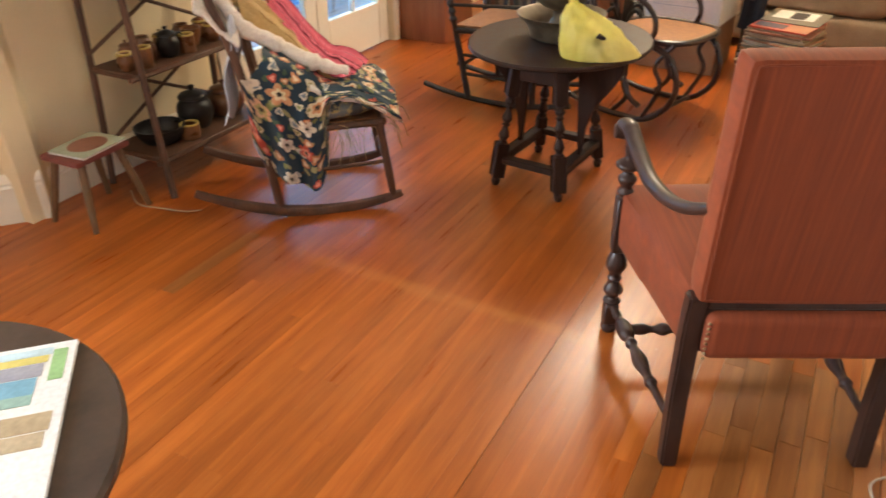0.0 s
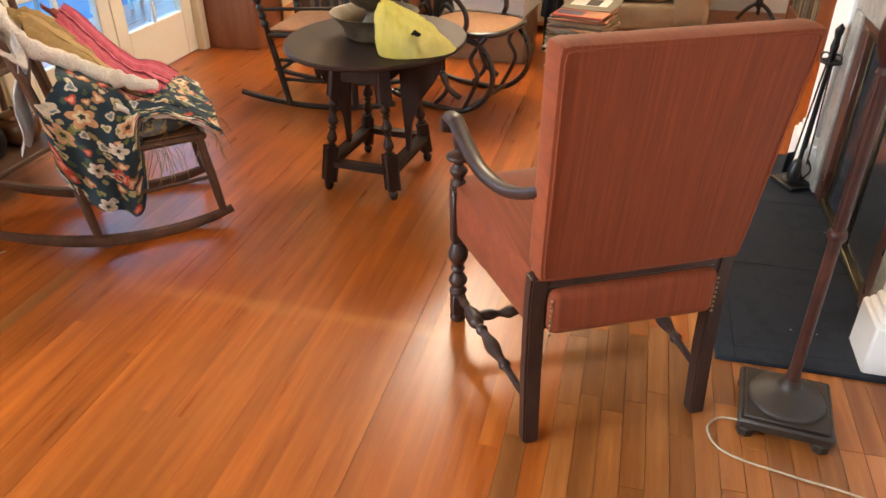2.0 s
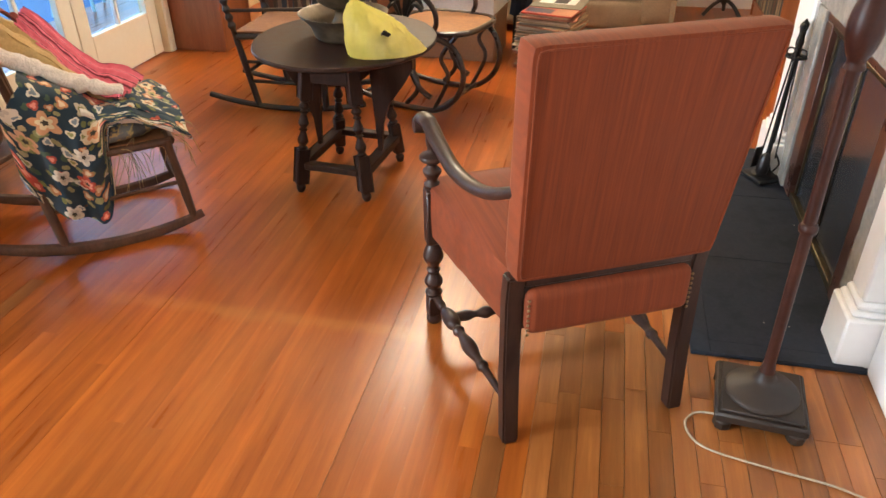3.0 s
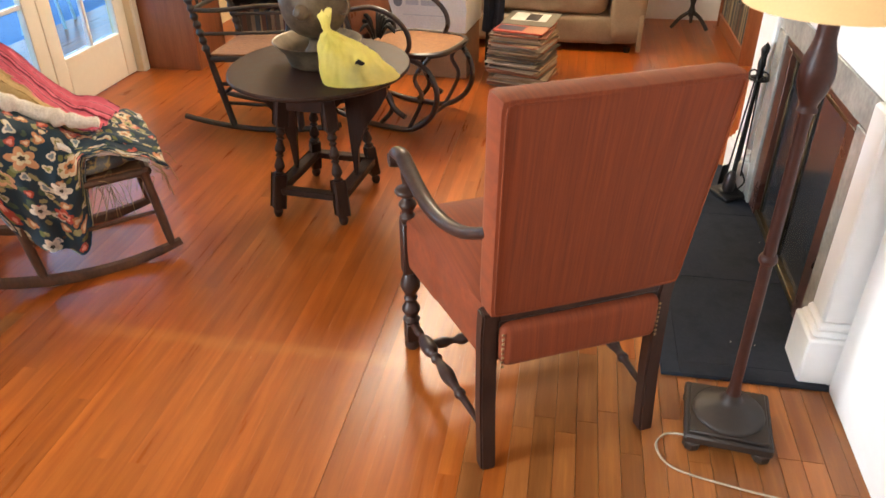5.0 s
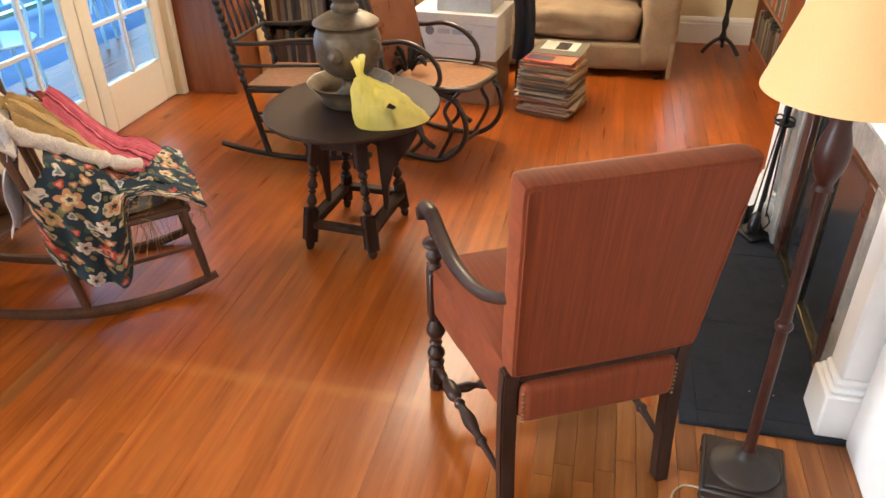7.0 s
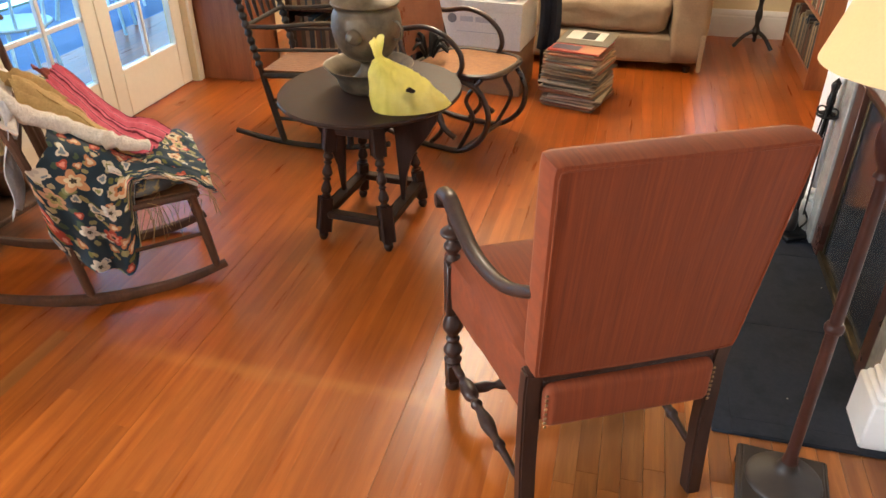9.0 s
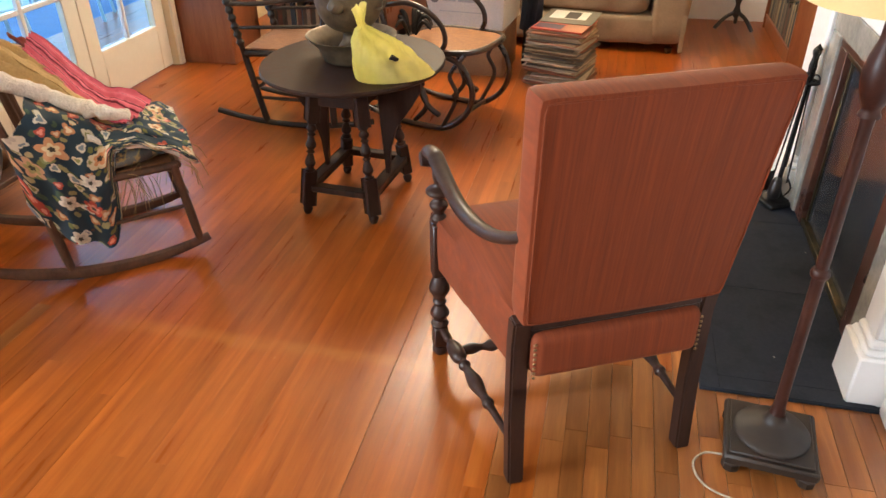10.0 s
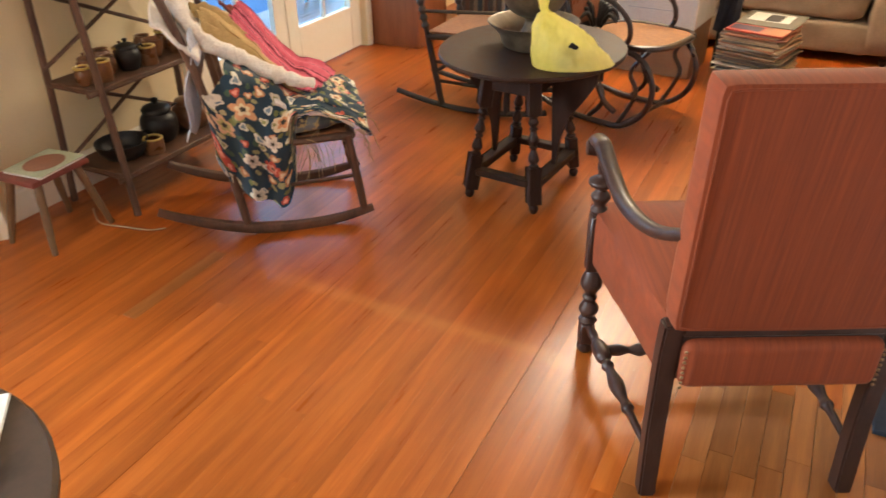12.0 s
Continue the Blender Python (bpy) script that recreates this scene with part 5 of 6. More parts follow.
def yellow_bag():
    b = thing("plastic_bag", pose(-0.638, 2.772, 0.582, 0, 0, 30), "knotted thin yellow plastic bag with things inside", "bag")

    def skin(u, v):
        a = 2 * math.pi * u
        foot = Vector((0.132 * math.cos(a), 0.078 * math.sin(a), 0.0))
        neck = Vector((-0.096 + 0.034 * math.cos(a), 0.01 + 0.02 * math.sin(a), 0.15))
        if v < 0.12:
            p = foot * (0.25 + 0.75 * v / 0.12) + Vector((0, 0, 0.003))
        elif v < 0.8:
            t = (v - 0.12) / 0.68
            p = foot.lerp(neck, t ** 0.92) + Vector((math.cos(a), math.sin(a), 0)) * 0.05 * math.sin(math.pi * t) * (0.25 if math.cos(a) < 0 else 0.1)
            p.z += 0.014 * math.sin(math.pi * t) * (1 if math.cos(a) > 0 else 0.4)
        else:
            t = (v - 0.8) / 0.2
            r = 0.011 + 0.023 * max(0, 1 - t / 0.22) ** 1.5 + 0.016 * max(0, t - 0.45)
            p = Vector((-0.096 - 0.012 * min(1, t * 3) + r * math.cos(a) * (1 + 0.4 * math.sin(3 * a)), 0.01 + r * math.sin(a) * 0.8, 0.15 + 0.066 * t + 0.022 * math.sin(2 * a) * max(0, t - 0.4)))
        crease = 0.002 * math.sin(7 * a + 6 * v) * min(1, v * 3) + 0.006 * lump(p.x, p.y, p.z, 22) + 0.010 * abs(lump(p.x, p.y, p.z * 0.3, 48)) * (1 - 0.5 * v)
        p += Vector((math.cos(a), math.sin(a), 0.4)) * crease * (0.5 if v > 0.75 else 1)
        p.z = max(p.z, 0.001)
        return Vector((p.x * 1.1, p.y * 1.1, p.z * 1.2))
    part("film", sheet(skin, 90, 54, 0), M_BAG, b, "", 60)
    inside = dye("white_paper_wrapping", (0.62, 0.60, 0.52))
    for x, y, turn, sx, sy, sz in ((-0.045, -0.01, 20, 0.055, 0.035, 0.045), (0.03, 0.0, -15, 0.045, 0.028, 0.026)):
        bm = bmesh.new()
        bmesh.ops.create_icosphere(bm, subdivisions=3, radius=1)
        for v in bm.verts:
            k = 1 + 0.22 * lump(*v.co, 2.3, x * 9)
            v.co = Vector((v.co.x * sx, v.co.y * sy, v.co.z * sz)) * k
        bm.transform(pose(x, y, sz + 0.006, 0, 0, turn))
        part("wrapped_item", bm, inside, b, "", 40)
    part("dark_clip", boxed(-0.016, 0.016, -0.004, 0.004, -0.03, 0.03, 0.003, pose(-0.030, -0.052, 0.072, 20, 35, 0)), M_IRON, b, "small dark object showing through the film")


yellow_bag()


# ---- black spool-turned rocking chair ----
def black_rocker():
    c = thing("rocking_chair", pose(-1.455, 3.765, 0, 0, 0, 0), "black-painted spool-turned rocking chair with a rush seat", "chair")
    for y in (-0.2, 0.2):
        pts = [(x, y, 0.28 * (x - 0.02) ** 2 + 0.014) for x in (-0.40 + 0.85 * k / 16 for k in range(17))]
        part("runner", tube(bmesh.new(), pts, 0.015, 8), M_BLACKWOOD, c)
        a, b = Vector((-0.13, y, 0.02)), Vector((-0.36, y, 1.08))
        ln = (b - a).length
        prof = [(0.017, 0.0)]
        z = 0.06
        while z < 0.36:
            prof += [(0.017, z)]
            z += 0.08
        z = 0.40
        while z < ln - 0.06:
            prof += [(0.013, z), (0.021, z + 0.014), (0.021, z + 0.022), (0.013, z + 0.036)]
            z += 0.04
        prof += [(0.013, ln - 0.03), (0.02, ln)]
        part("back_post", lathe(bmesh.new(), prof, 10, between(a, b)), M_BLACKWOOD, c, "spool-turned back post")
        part("front_post", lathe(bmesh.new(), smooth_profile([(0.017, 0.0), (0.019, 0.2), (0.017, 0.38), (0.014, 0.44), (0.021, 0.5), (0.014, 0.56), (0.018, 0.62)], 4), 10, between((0.24, y, 0.02), (0.23, y, 0.64))), M_BLACKWOOD, c)
        part("arm", tube(bmesh.new(), curve([(-0.255, y, 0.615), (-0.1, y, 0.622), (0.12, y, 0.65), (0.28, y, 0.655)], 4), 0.017, 8, False, 0.7), M_BLACKWOOD, c)
        part("seat_rail", tube(bmesh.new(), [(-0.20, y, 0.375), (0.24, y, 0.40)], 0.016, 8), M_BLACKWOOD, c)
        for z in (0.15, 0.25):
            part("rung", tube(bmesh.new(), [(-0.16, y, z), (0.24, y, z)], 0.009, 7), M_BLACKWOOD, c)
        part("spindle_rail", tube(bmesh.new(), [(-0.235, y, 0.50), (0.235, y, 0.53)], 0.009, 7), M_BLACKWOOD, c)
    for x, z, r in ((0.24, 0.40, 0.017), (-0.2, 0.375, 0.016), (0.24, 0.2, 0.01), (-0.16, 0.2, 0.01), (-0.255, 0.62, 0.012), (-0.32, 0.92, 0.014), (-0.35, 1.04, 0.018)):
        part("crosspiece", tube(bmesh.new(), [(x, -0.2, z), (x, 0.2, z)], r, 8), M_BLACKWOOD, c)
    for k in range(5):
        y = -0.13 + 0.065 * k
        part("spindle", lathe(bmesh.new(), smooth_profile([(0.006, 0.0), (0.011, 0.08), (0.006, 0.15), (0.011, 0.22), (0.006, 0.31)], 3), 8, between((-0.257, y, 0.62), (-0.32, y, 0.92))), M_BLACKWOOD, c)
    part("seat", sheet(lambda u, v: Vector((-0.2 + 0.45 * u, -0.2 + 0.4 * v, 0.402 + 0.014 * u + 0.012 * abs(math.sin(math.pi * 12 * v)) * 0.4 - 0.012 * math.sin(math.pi * u) * math.sin(math.pi * v))), 16, 48, 0.016), M_RUSH, c, "brown woven rush seat")


black_rocker()


# ---- bentwood rocking chair ----
def bentwood_rocker():
    c = thing("bentwood_rocking_chair", pose(-0.72, 3.90, 0, 0, 0, -17), "dark bentwood rocking chair with scrolls and a cane seat", "chair")
    for y in (-0.21, 0.21):
        big = curve([(-0.52, y, 0.17), (-0.37, y, 0.065), (-0.18, y, 0.022), (0.0, y, 0.016), (0.14, y, 0.028), (0.25, y, 0.115), (0.285, y, 0.235), (0.23, y, 0.35), (0.12, y, 0.39), (0.02, y, 0.345), (-0.02, y, 0.24), (0.03, y, 0.13), (0.10, y, 0.085)], 6)
        part("runner_scroll", tube(bmesh.new(), big, 0.0145, 10), M_BENT, c, "bent runner that curls into a scroll")
        back = curve([(-0.05, y * 0.97, 0.03), (0.02, y * 0.97, 0.12), (-0.02, y * 0.97, 0.22), (-0.14, y * 0.97, 0.25), (-0.24, y * 0.97, 0.18), (-0.25, y * 0.97, 0.06)], 6)
        part("inner_scroll", tube(bmesh.new(), back, 0.0125, 10), M_BENT, c)
        arm = curve([(-0.30, y, 0.60), (-0.20, y, 0.60), (-0.08, y, 0.622), (0.03, y, 0.60), (0.115, y, 0.535), (0.135, y, 0.465), (0.11, y, 0.41)], 6)
        part("arm_loop", tube(bmesh.new(), arm, 0.013, 10), M_BENT, c)
        post = curve([(-0.16, y * 0.95, 0.30), (-0.19, y * 0.95, 0.42), (-0.26, y * 0.95, 0.62), (-0.38, y * 0.95, 0.95), (-0.44, y * 0.95, 1.12)], 5)
        part("back_post", tube(bmesh.new(), post, 0.0135, 10), M_BENT, c)
        part("seat_bow", tube(bmesh.new(), curve([(0.24, y * 0.98, 0.41), (0.16, y * 0.99, 0.3), (0.20, y, 0.2), (0.12, y, 0.03)], 6), 0.011, 8), M_BENT, c)
    for x, z in ((-0.30, 0.055), (0.15, 0.04), (-0.44, 1.12)):
        part("crossbar", tube(bmesh.new(), [(x, -0.205, z), (x, 0.205, z)], 0.011, 8), M_BENT, c)
    ringpts = []
    for k in range(32):
        a = 2 * math.pi * k / 32
        x, y = math.cos(a), math.sin(a)
        ringpts.append(Vector((0.05 + 0.245 * math.copysign(abs(x) ** 0.6, x), 0.215 * math.copysign(abs(y) ** 0.6, y), 0.41 + 0.01 * x)))
    seat = part("seat_frame", tube(bmesh.new(), ringpts, 0.0155, 8, True), M_BENT, c)
    bm = bmesh.new()
    vs = [bm.verts.new((0.05 + (p.x - 0.05) * 0.97, p.y * 0.97, p.z + 0.006)) for p in ringpts]
    bm.faces.new(vs)
    bmesh.ops.solidify(bm, geom=bm.faces[:], thickness=0.006)
    part("cane_seat", bm, M_CANE, c, "orange-brown cane seat", 30)
    part("back_panel", sheet(lambda u, v: Vector((-0.20 - 0.05 * u - 0.17 * u * u, -0.19 + 0.38 * v, 0.45 + 0.64 * u)), 14, 4, 0.012), M_BACKPANEL, c, "red-brown back panel")
    d = thing("dried_bundle", pose(-0.87, 3.86, 0.424), "dark glinting bundle of dried pods on the chair seat", "ornament")
    rng = random.Random(8)
    for k in range(14):
        a = rng.uniform(0, 6.28)
        tip = Vector((0.10 * math.cos(a), 0.10 * math.sin(a), rng.uniform(0.02, 0.11)))
        part("pod", tube(bmesh.new(), curve([(0.02 * math.cos(a), 0.02 * math.sin(a), 0.008), tip * 0.6 + Vector((0, 0, 0.05)), tip], 4), [0.004 + 0.007 * math.sin(math.pi * q / 8) for q in range(9)], 7), M_IRON, d)


M_BACKPANEL = surface("red_brown_leather", (0.28, 0.11, 0.06), (0.2, 0.07, 0.035), rough=0.3, scale=6, bump=0.1)
bentwood_rocker()


# ---- cartons and record crate behind the bentwood chair ----
def cartons():
    lower = thing("brown_carton", pose(-0.755, 4.78, 0, 0, 0, -4), "plain brown cardboard carton on the floor", "box")
    part("body", boxed(-0.27, 0.27, -0.19, 0.19, 0.0, 0.28, 0.004), M_KRAFT, lower)
    part("flap", boxed(-0.265, 0.265, -0.185, -0.003, 0.2805, 0.284, 0.001), M_KRAFT, lower)
    part("flap", boxed(-0.265, 0.265, 0.003, 0.185, 0.2805, 0.284, 0.001), M_KRAFT, lower)
    upper = thing("white_carton", pose(-0.755, 4.78, 0.285, 0, 0, -6), "white cardboard shipping carton with grey print", "box")
    part("body", boxed(-0.275, 0.275, -0.2, 0.2, 0.0, 0.27, 0.004), M_CARTON, upper)
    part("lid", boxed(-0.28, 0.28, -0.205, 0.205, 0.215, 0.274, 0.004), M_CARTON, upper, "shallow lid")
    part("printed_disc", lathe(bmesh.new(), [(0.028, 0.0), (0.028, 0.002), (0, 0.002)], 20, pose(-0.15, -0.2005, 0.165, 90, 0, 0)), M_PRINT, upper, "dark round mark")
    for x0, x1, z0, z1 in ((-0.10, -0.02, 0.15, 0.18), (-0.005, 0.12, 0.15, 0.18), (-0.12, 0.16, 0.09, 0.095)):
        part("printed_bar", boxed(x0, x1, -0.2015, -0.2, z0, z1, 0), M_PRINTPALE, upper, "pale grey printed bar", 0)
    crate = thing("record_crate", pose(-0.70, 4.78, 0.56, 0, 0, -6), "clear plastic crate packed with upright record sleeves", "crate")
    for x0, x1, y0, y1 in ((-0.17, 0.17, -0.165, -0.16), (-0.17, 0.17, 0.16, 0.165), (-0.17, -0.165, -0.16, 0.16), (0.165, 0.17, -0.16, 0.16)):
        part("side", boxed(x0, x1, y0, y1, 0.0, 0.10, 0.001), M_CLEAR, crate)
    part("bottom", boxed(-0.165, 0.165, -0.16, 0.16, 0.0, 0.006, 0.001), M_CLEAR, crate)
    rng = random.Random(5)
    for k in range(26):
        s = new("record_sleeve", bpy.data.meshes.new("record_sleeve"))
        bm = boxed(-0.0035, 0.0035, -0.155, 0.155, 0.0, 0.31, 0.0008)
        bm.to_mesh(s.data)
        bm.free()
        s.data.materials.append(SLEEVES[rng.randrange(len(SLEEVES))])
        s.matrix_world = crate.matrix_world @ pose(-0.15 + 0.0117 * k, rng.uniform(-0.003, 0.003), 0.007, 0, rng.uniform(-1, 1.6), 0)
        tagged(s, "upright cardboard record sleeve in the crate", "record", "records in the crate")
    bag = tagged(part("navy_garment", sheet(lambda u, v: Vector((-0.44 + 0.13 * u + 0.012 * math.sin(8 * v), 4.80 + 0.05 * math.sin(u * 3.14) + 0.01 * lump(u, v, 0, 6), 0.24 + 0.95 * v)), 14, 20, 0.04), M_NAVY, None, "", 60), "dark navy garment hanging beside the cartons", "clothing")
    tagged(part("garment_stand", tube(bmesh.new(), curve([(-0.41, 4.86, 0.0), (-0.41, 4.86, 0.7), (-0.41, 4.86, 1.25), (-0.41, 4.80, 1.28)], 4), 0.012, 8), M_BLACKWOOD), "thin black clothes stand behind the cartons", "stand")


M_PRINTPALE = surface("pale_grey_print", (0.42, 0.42, 0.43), (0.5, 0.5, 0.5), rough=0.7, bump=0)
cartons()


# ---- stack of record albums on the floor ----
def record_stack():
    rng = random.Random(21)
    base = pose(-0.158, 4.60, 0, 0, 0, -16.6)
    z = 0.0
    k = 0
    while z < 0.335:
        h = rng.choice((0.004, 0.005, 0.007, 0.010))
        a = new("record_album", bpy.data.meshes.new("record_album"))
        w = 0.157 + rng.gauss(0, 0.004)
        bm = boxed(-w, w, -w, w, 0.0, h - 0.0006, 0.0009)
        bm.to_mesh(a.data)
        bm.free()
        top = z + h >= 0.335
        a.data.materials.append(TOPSLEEVE if top else SLEEVES[rng.randrange(len(SLEEVES))])
        a.matrix_world = base @ pose(rng.gauss(0, 0.011), rng.gauss(0, 0.011), z, 0, 0, rng.gauss(0, 3.4))
        tagged(a, "red-covered record album on top of the stack" if top else "worn cardboard record album in the floor stack", "record", "stack of record albums")
        if top:
            for name, x0, x1, y0, y1, col in (("cover_picture", -0.14, 0.02, -0.12, -0.03, (0.06, 0.06, 0.10)), ("cover_picture", 0.03, 0.15, -0.14, 0.0, (0.5, 0.22, 0.12)), ("cover_panel", -0.15, 0.15, 0.03, 0.15, (0.12, 0.09, 0.08))):
                part(name, boxed(x0, x1, y0, y1, h - 0.0005, h, 0), dye(name + "_ink", col, 0.4), a, "", 0)
        z += h
        k += 1
    w = new("record_album", bpy.data.meshes.new("record_album"))
    bm = boxed(-0.155, 0.155, -0.155, 0.155, 0, 0.004, 0.0009)
    bm.to_mesh(w.data)
    bm.free()
    w.data.materials.append(SLEEVES[4])
    w.matrix_world = base @ pose(-0.01, 0.15, z + 0.002, 0.6, 0, 7)
    tagged(w, "dark record album with a pale picture set back on the stack", "record", "stack of record albums")
    part("cover_picture", boxed(-0.12, 0.10, -0.06, 0.12, 0.004, 0.0047, 0), M_PAPER, w, "", 0)
    part("cover_figure_shape", boxed(-0.03, 0.05, -0.05, 0.10, 0.0047, 0.0053, 0), SPINES[0], w, "", 0)


TOPSLEEVE = dye("red_album_cover", (0.50, 0.085, 0.05), 0.35)
record_stack()


# ---- sofa under a beige slipcover ----
def pad(x0, x1, y0, y1, z0, z1, puff, seed, fine=0.006):
    """A stuffed block with rounded edges and slack cloth."""
    bm = bmesh.new()
    bmesh.ops.create_cube(bm, size=2)
    bmesh.ops.subdivide_edges(bm, edges=bm.edges[:], cuts=14, use_grid_fill=True)
    for v in bm.verts:
        q = v.co.copy()
        n4 = (abs(q.x) ** 8 + abs(q.y) ** 8 + abs(q.z) ** 8) ** (1 / 8)
        q = q / n4
        b = puff * (1 - q.x * q.x) * (1 - q.y * q.y)
        p = Vector((0.5 * (x0 + x1) + q.x * 0.5 * (x1 - x0), 0.5 * (y0 + y1) + q.y * 0.5 * (y1 - y0), 0.5 * (z0 + z1) + q.z * (0.5 * (z1 - z0) + (b if q.z > 0 else 0))))
        p += Vector((lump(*p, 6, seed), lump(*p, 6, seed + 3), lump(*p, 7, seed + 6))) * fine * 2.3 + Vector((0, lump(*p, 22, seed), lump(*p, 20, seed + 2))) * fine * 1.1
        v.co = p
    return bm


def sofa():
    s = thing("sofa", pose(-0.40, 5.24, 0), "beige slipcovered sofa with loose cushions and slack cloth", "sofa")
    part("base", pad(-0.98, 0.98, 0.01, 0.86, 0.045, 0.25, 0.0, 1.0), M_SOFA, s, "slipcovered base with a straight skirt", 70)
    for x0, x1 in ((-1.0, -0.76), (0.76, 1.0)):
        part("arm", pad(x0, x1, 0.0, 0.88, 0.045, 0.63, 0.02, 2.0 + x0), M_SOFA, s, "", 70)
    part("seat_cushion", pad(-0.755, 0.0, 0.02, 0.62, 0.245, 0.44, 0.02, 4.0, 0.009), M_SOFA, s, "", 70)
    part("seat_cushion", pad(0.0, 0.755, 0.02, 0.62, 0.245, 0.44, 0.02, 5.0, 0.009), M_SOFA, s, "", 70)
    part("backrest", pad(-0.76, 0.76, 0.62, 0.90, 0.25, 0.88, 0.0, 6.0), M_SOFA, s, "", 70)
    part("skirt_pleat", boxed(0.955, 0.985, -0.004, 0.012, 0.02, 0.26, 0.004), M_SOFA, s)
    for x in (-0.9, 0.9):
        for y in (0.06, 0.8):
            part("foot", lathe(bmesh.new(), [(0.02, 0.0), (0.028, 0.035)], 10, Matrix.Translation((x, y, 0))), M_BLACKWOOD, s)
    for x, r, sd in ((0.50, -14, 7.0), (-0.45, 10, 8.0)):
        p = tagged(part("pillow", pad(-0.22, 0.22, -0.07, 0.07, 0.0, 0.40, 0.0, sd, 0.012), M_PILLOW, None, "", 70), "slack grey-beige pillow leaning on the sofa", "pillow", "pillows on the sofa")
        p.matrix_world = pose(-0.40 + x, 5.24 + 0.44, 0.455, -18, 0, r)


sofa()


# ---- bookcase by the east wall, cupboard and low record shelf at the back ----
def fill_shelf(m, length, z, depth, heights, inks, name, label, group, rng, lean=2.0):
    x = 0.004
    while x < length - 0.03:
        w = rng.uniform(0.008, 0.034)
        h = rng.uniform(*heights)
        b = new(name, bpy.data.meshes.new(name))
        bm = boxed(0.0, w - 0.001, 0.0, depth * rng.uniform(0.8, 0.96), 0.0, h, 0.0015)
        bm.to_mesh(b.data)
        bm.free()
        b.data.materials.append(inks[rng.randrange(len(inks))])
        b.matrix_world = m @ pose(x, 0.012, z, 0, rng.uniform(0, lean) if rng.random() < 0.2 else 0, 0)
        tagged(b, label, "book", group)
        x += w + (0.0 if rng.random() < 0.9 else 0.015)


def bookcase():
    y0, y1, x0, x1 = 5.10, 6.10, 1.20, 1.455
    c = thing("bookcase", pose(0, 0, 0), "red-brown wooden bookcase filled with books", "bookcase")
    for a in (y0, y1 - 0.022):
        part("side", boxed(x0, x1, a, a + 0.022, 0.0, 1.9, 0.003), M_CHERRY, c)
    part("back", boxed(x1 - 0.01, x1, y0 + 0.022, y1 - 0.022, 0.08, 1.88, 0), M_CHERRY, c)
    part("plinth", boxed(x0 + 0.012, x0 + 0.03, y0 + 0.022, y1 - 0.022, 0.0, 0.078, 0.002), M_CHERRY, c)
    rng = random.Random(31)
    for k, z in enumerate((0.08, 0.40, 0.74, 1.08, 1.42)):
        part("shelf_board", boxed(x0 + 0.006, x1 - 0.01, y0 + 0.022, y1 - 0.022, z, z + 0.02, 0.002), M_CHERRY, c)
        fill_shelf(pose(x0 + 0.006, y1 - 0.03, 0, 0, 0, -90), y1 - y0 - 0.06, z + 0.0205, 0.19, (0.18, 0.27), SPINES if k == 0 else BOOKS, "book", "upright book on the bookcase shelf", "books on the bookcase", rng)


bookcase()


def cupboard():
    c = thing("cupboard", pose(-2.575, 4.47, 0), "tall red-brown wooden cupboard", "cupboard")
    part("front", boxed(0.0, 0.36, 0.0, 0.02, 0.0, 2.0, 0.003), M_CHERRY, c)
    part("side", boxed(0.34, 0.36, 0.021, 0.4, 0.0, 2.0, 0.003), M_CHERRY, c)
    part("side", boxed(0.0, 0.02, 0.021, 0.4, 0.0, 2.0, 0.003), M_CHERRY, c)
    part("top", boxed(0.0, 0.37, -0.01, 0.41, 2.001, 2.03, 0.004), M_CHERRY, c)
    s = thing("record_shelf", pose(-2.10, 4.80, 0), "low dark wooden shelf crammed with records and books", "shelf")
    for a in (0.0, 0.46, 0.93):
        part("side", boxed(a, a + 0.02, 0.0, 0.34, 0.0, 1.15, 0.003), M_DARKWOOD, s)
    part("back", boxed(0.0, 0.95, 0.34, 0.35, 0.0, 1.15, 0), M_DARKWOOD, s)
    rng = random.Random(9)
    for z in (0.03, 0.40, 0.77):
        for a in (0.021, 0.481):
            part("shelf_board", boxed(a, a + 0.438 if a < 0.1 else a + 0.448, 0.002, 0.34, z - 0.02, z, 0.002), M_DARKWOOD, s)
            fill_shelf(pose(-2.10 + a, 4.80, 0), 0.43, z + 0.0005, 0.3, (0.24, 0.32), SPINES, "record", "upright dark record spine on the low shelf", "records on the low shelf", rng)
    part("top", boxed(-0.01, 0.96, -0.01, 0.36, 1.151, 1.175, 0.004), M_DARKWOOD, s)


cupboard()


# ---- turned stand by the far wall ----
def stand():
    t = thing("tripod_stand", pose(0.985, 5.98, 0), "dark turned tripod stand by the far wall", "stand")
    part("column", lathe(bmesh.new(), smooth_profile([(0.016, 0.09), (0.03, 0.12), (0.016, 0.17), (0.026, 0.23), (0.015, 0.3), (0.024, 0.4), (0.014, 0.5), (0.016, 0.85)], 4), 12), M_BLACKWOOD, t)
    for k in range(3):
        a = math.radians(120 * k + 200)
        part("foot", tube(bmesh.new(), curve([(0, 0, 0.13), (0.08 * math.cos(a), 0.08 * math.sin(a), 0.09), (0.15 * math.cos(a), 0.15 * math.sin(a), 0.016)], 4), 0.014, 8), M_BLACKWOOD, t)
    part("tray", lathe(bmesh.new(), [(0.14, 0.85), (0.15, 0.86), (0.15, 0.87), (0.0, 0.87)], 24), M_BLACKWOOD, t)


stand()


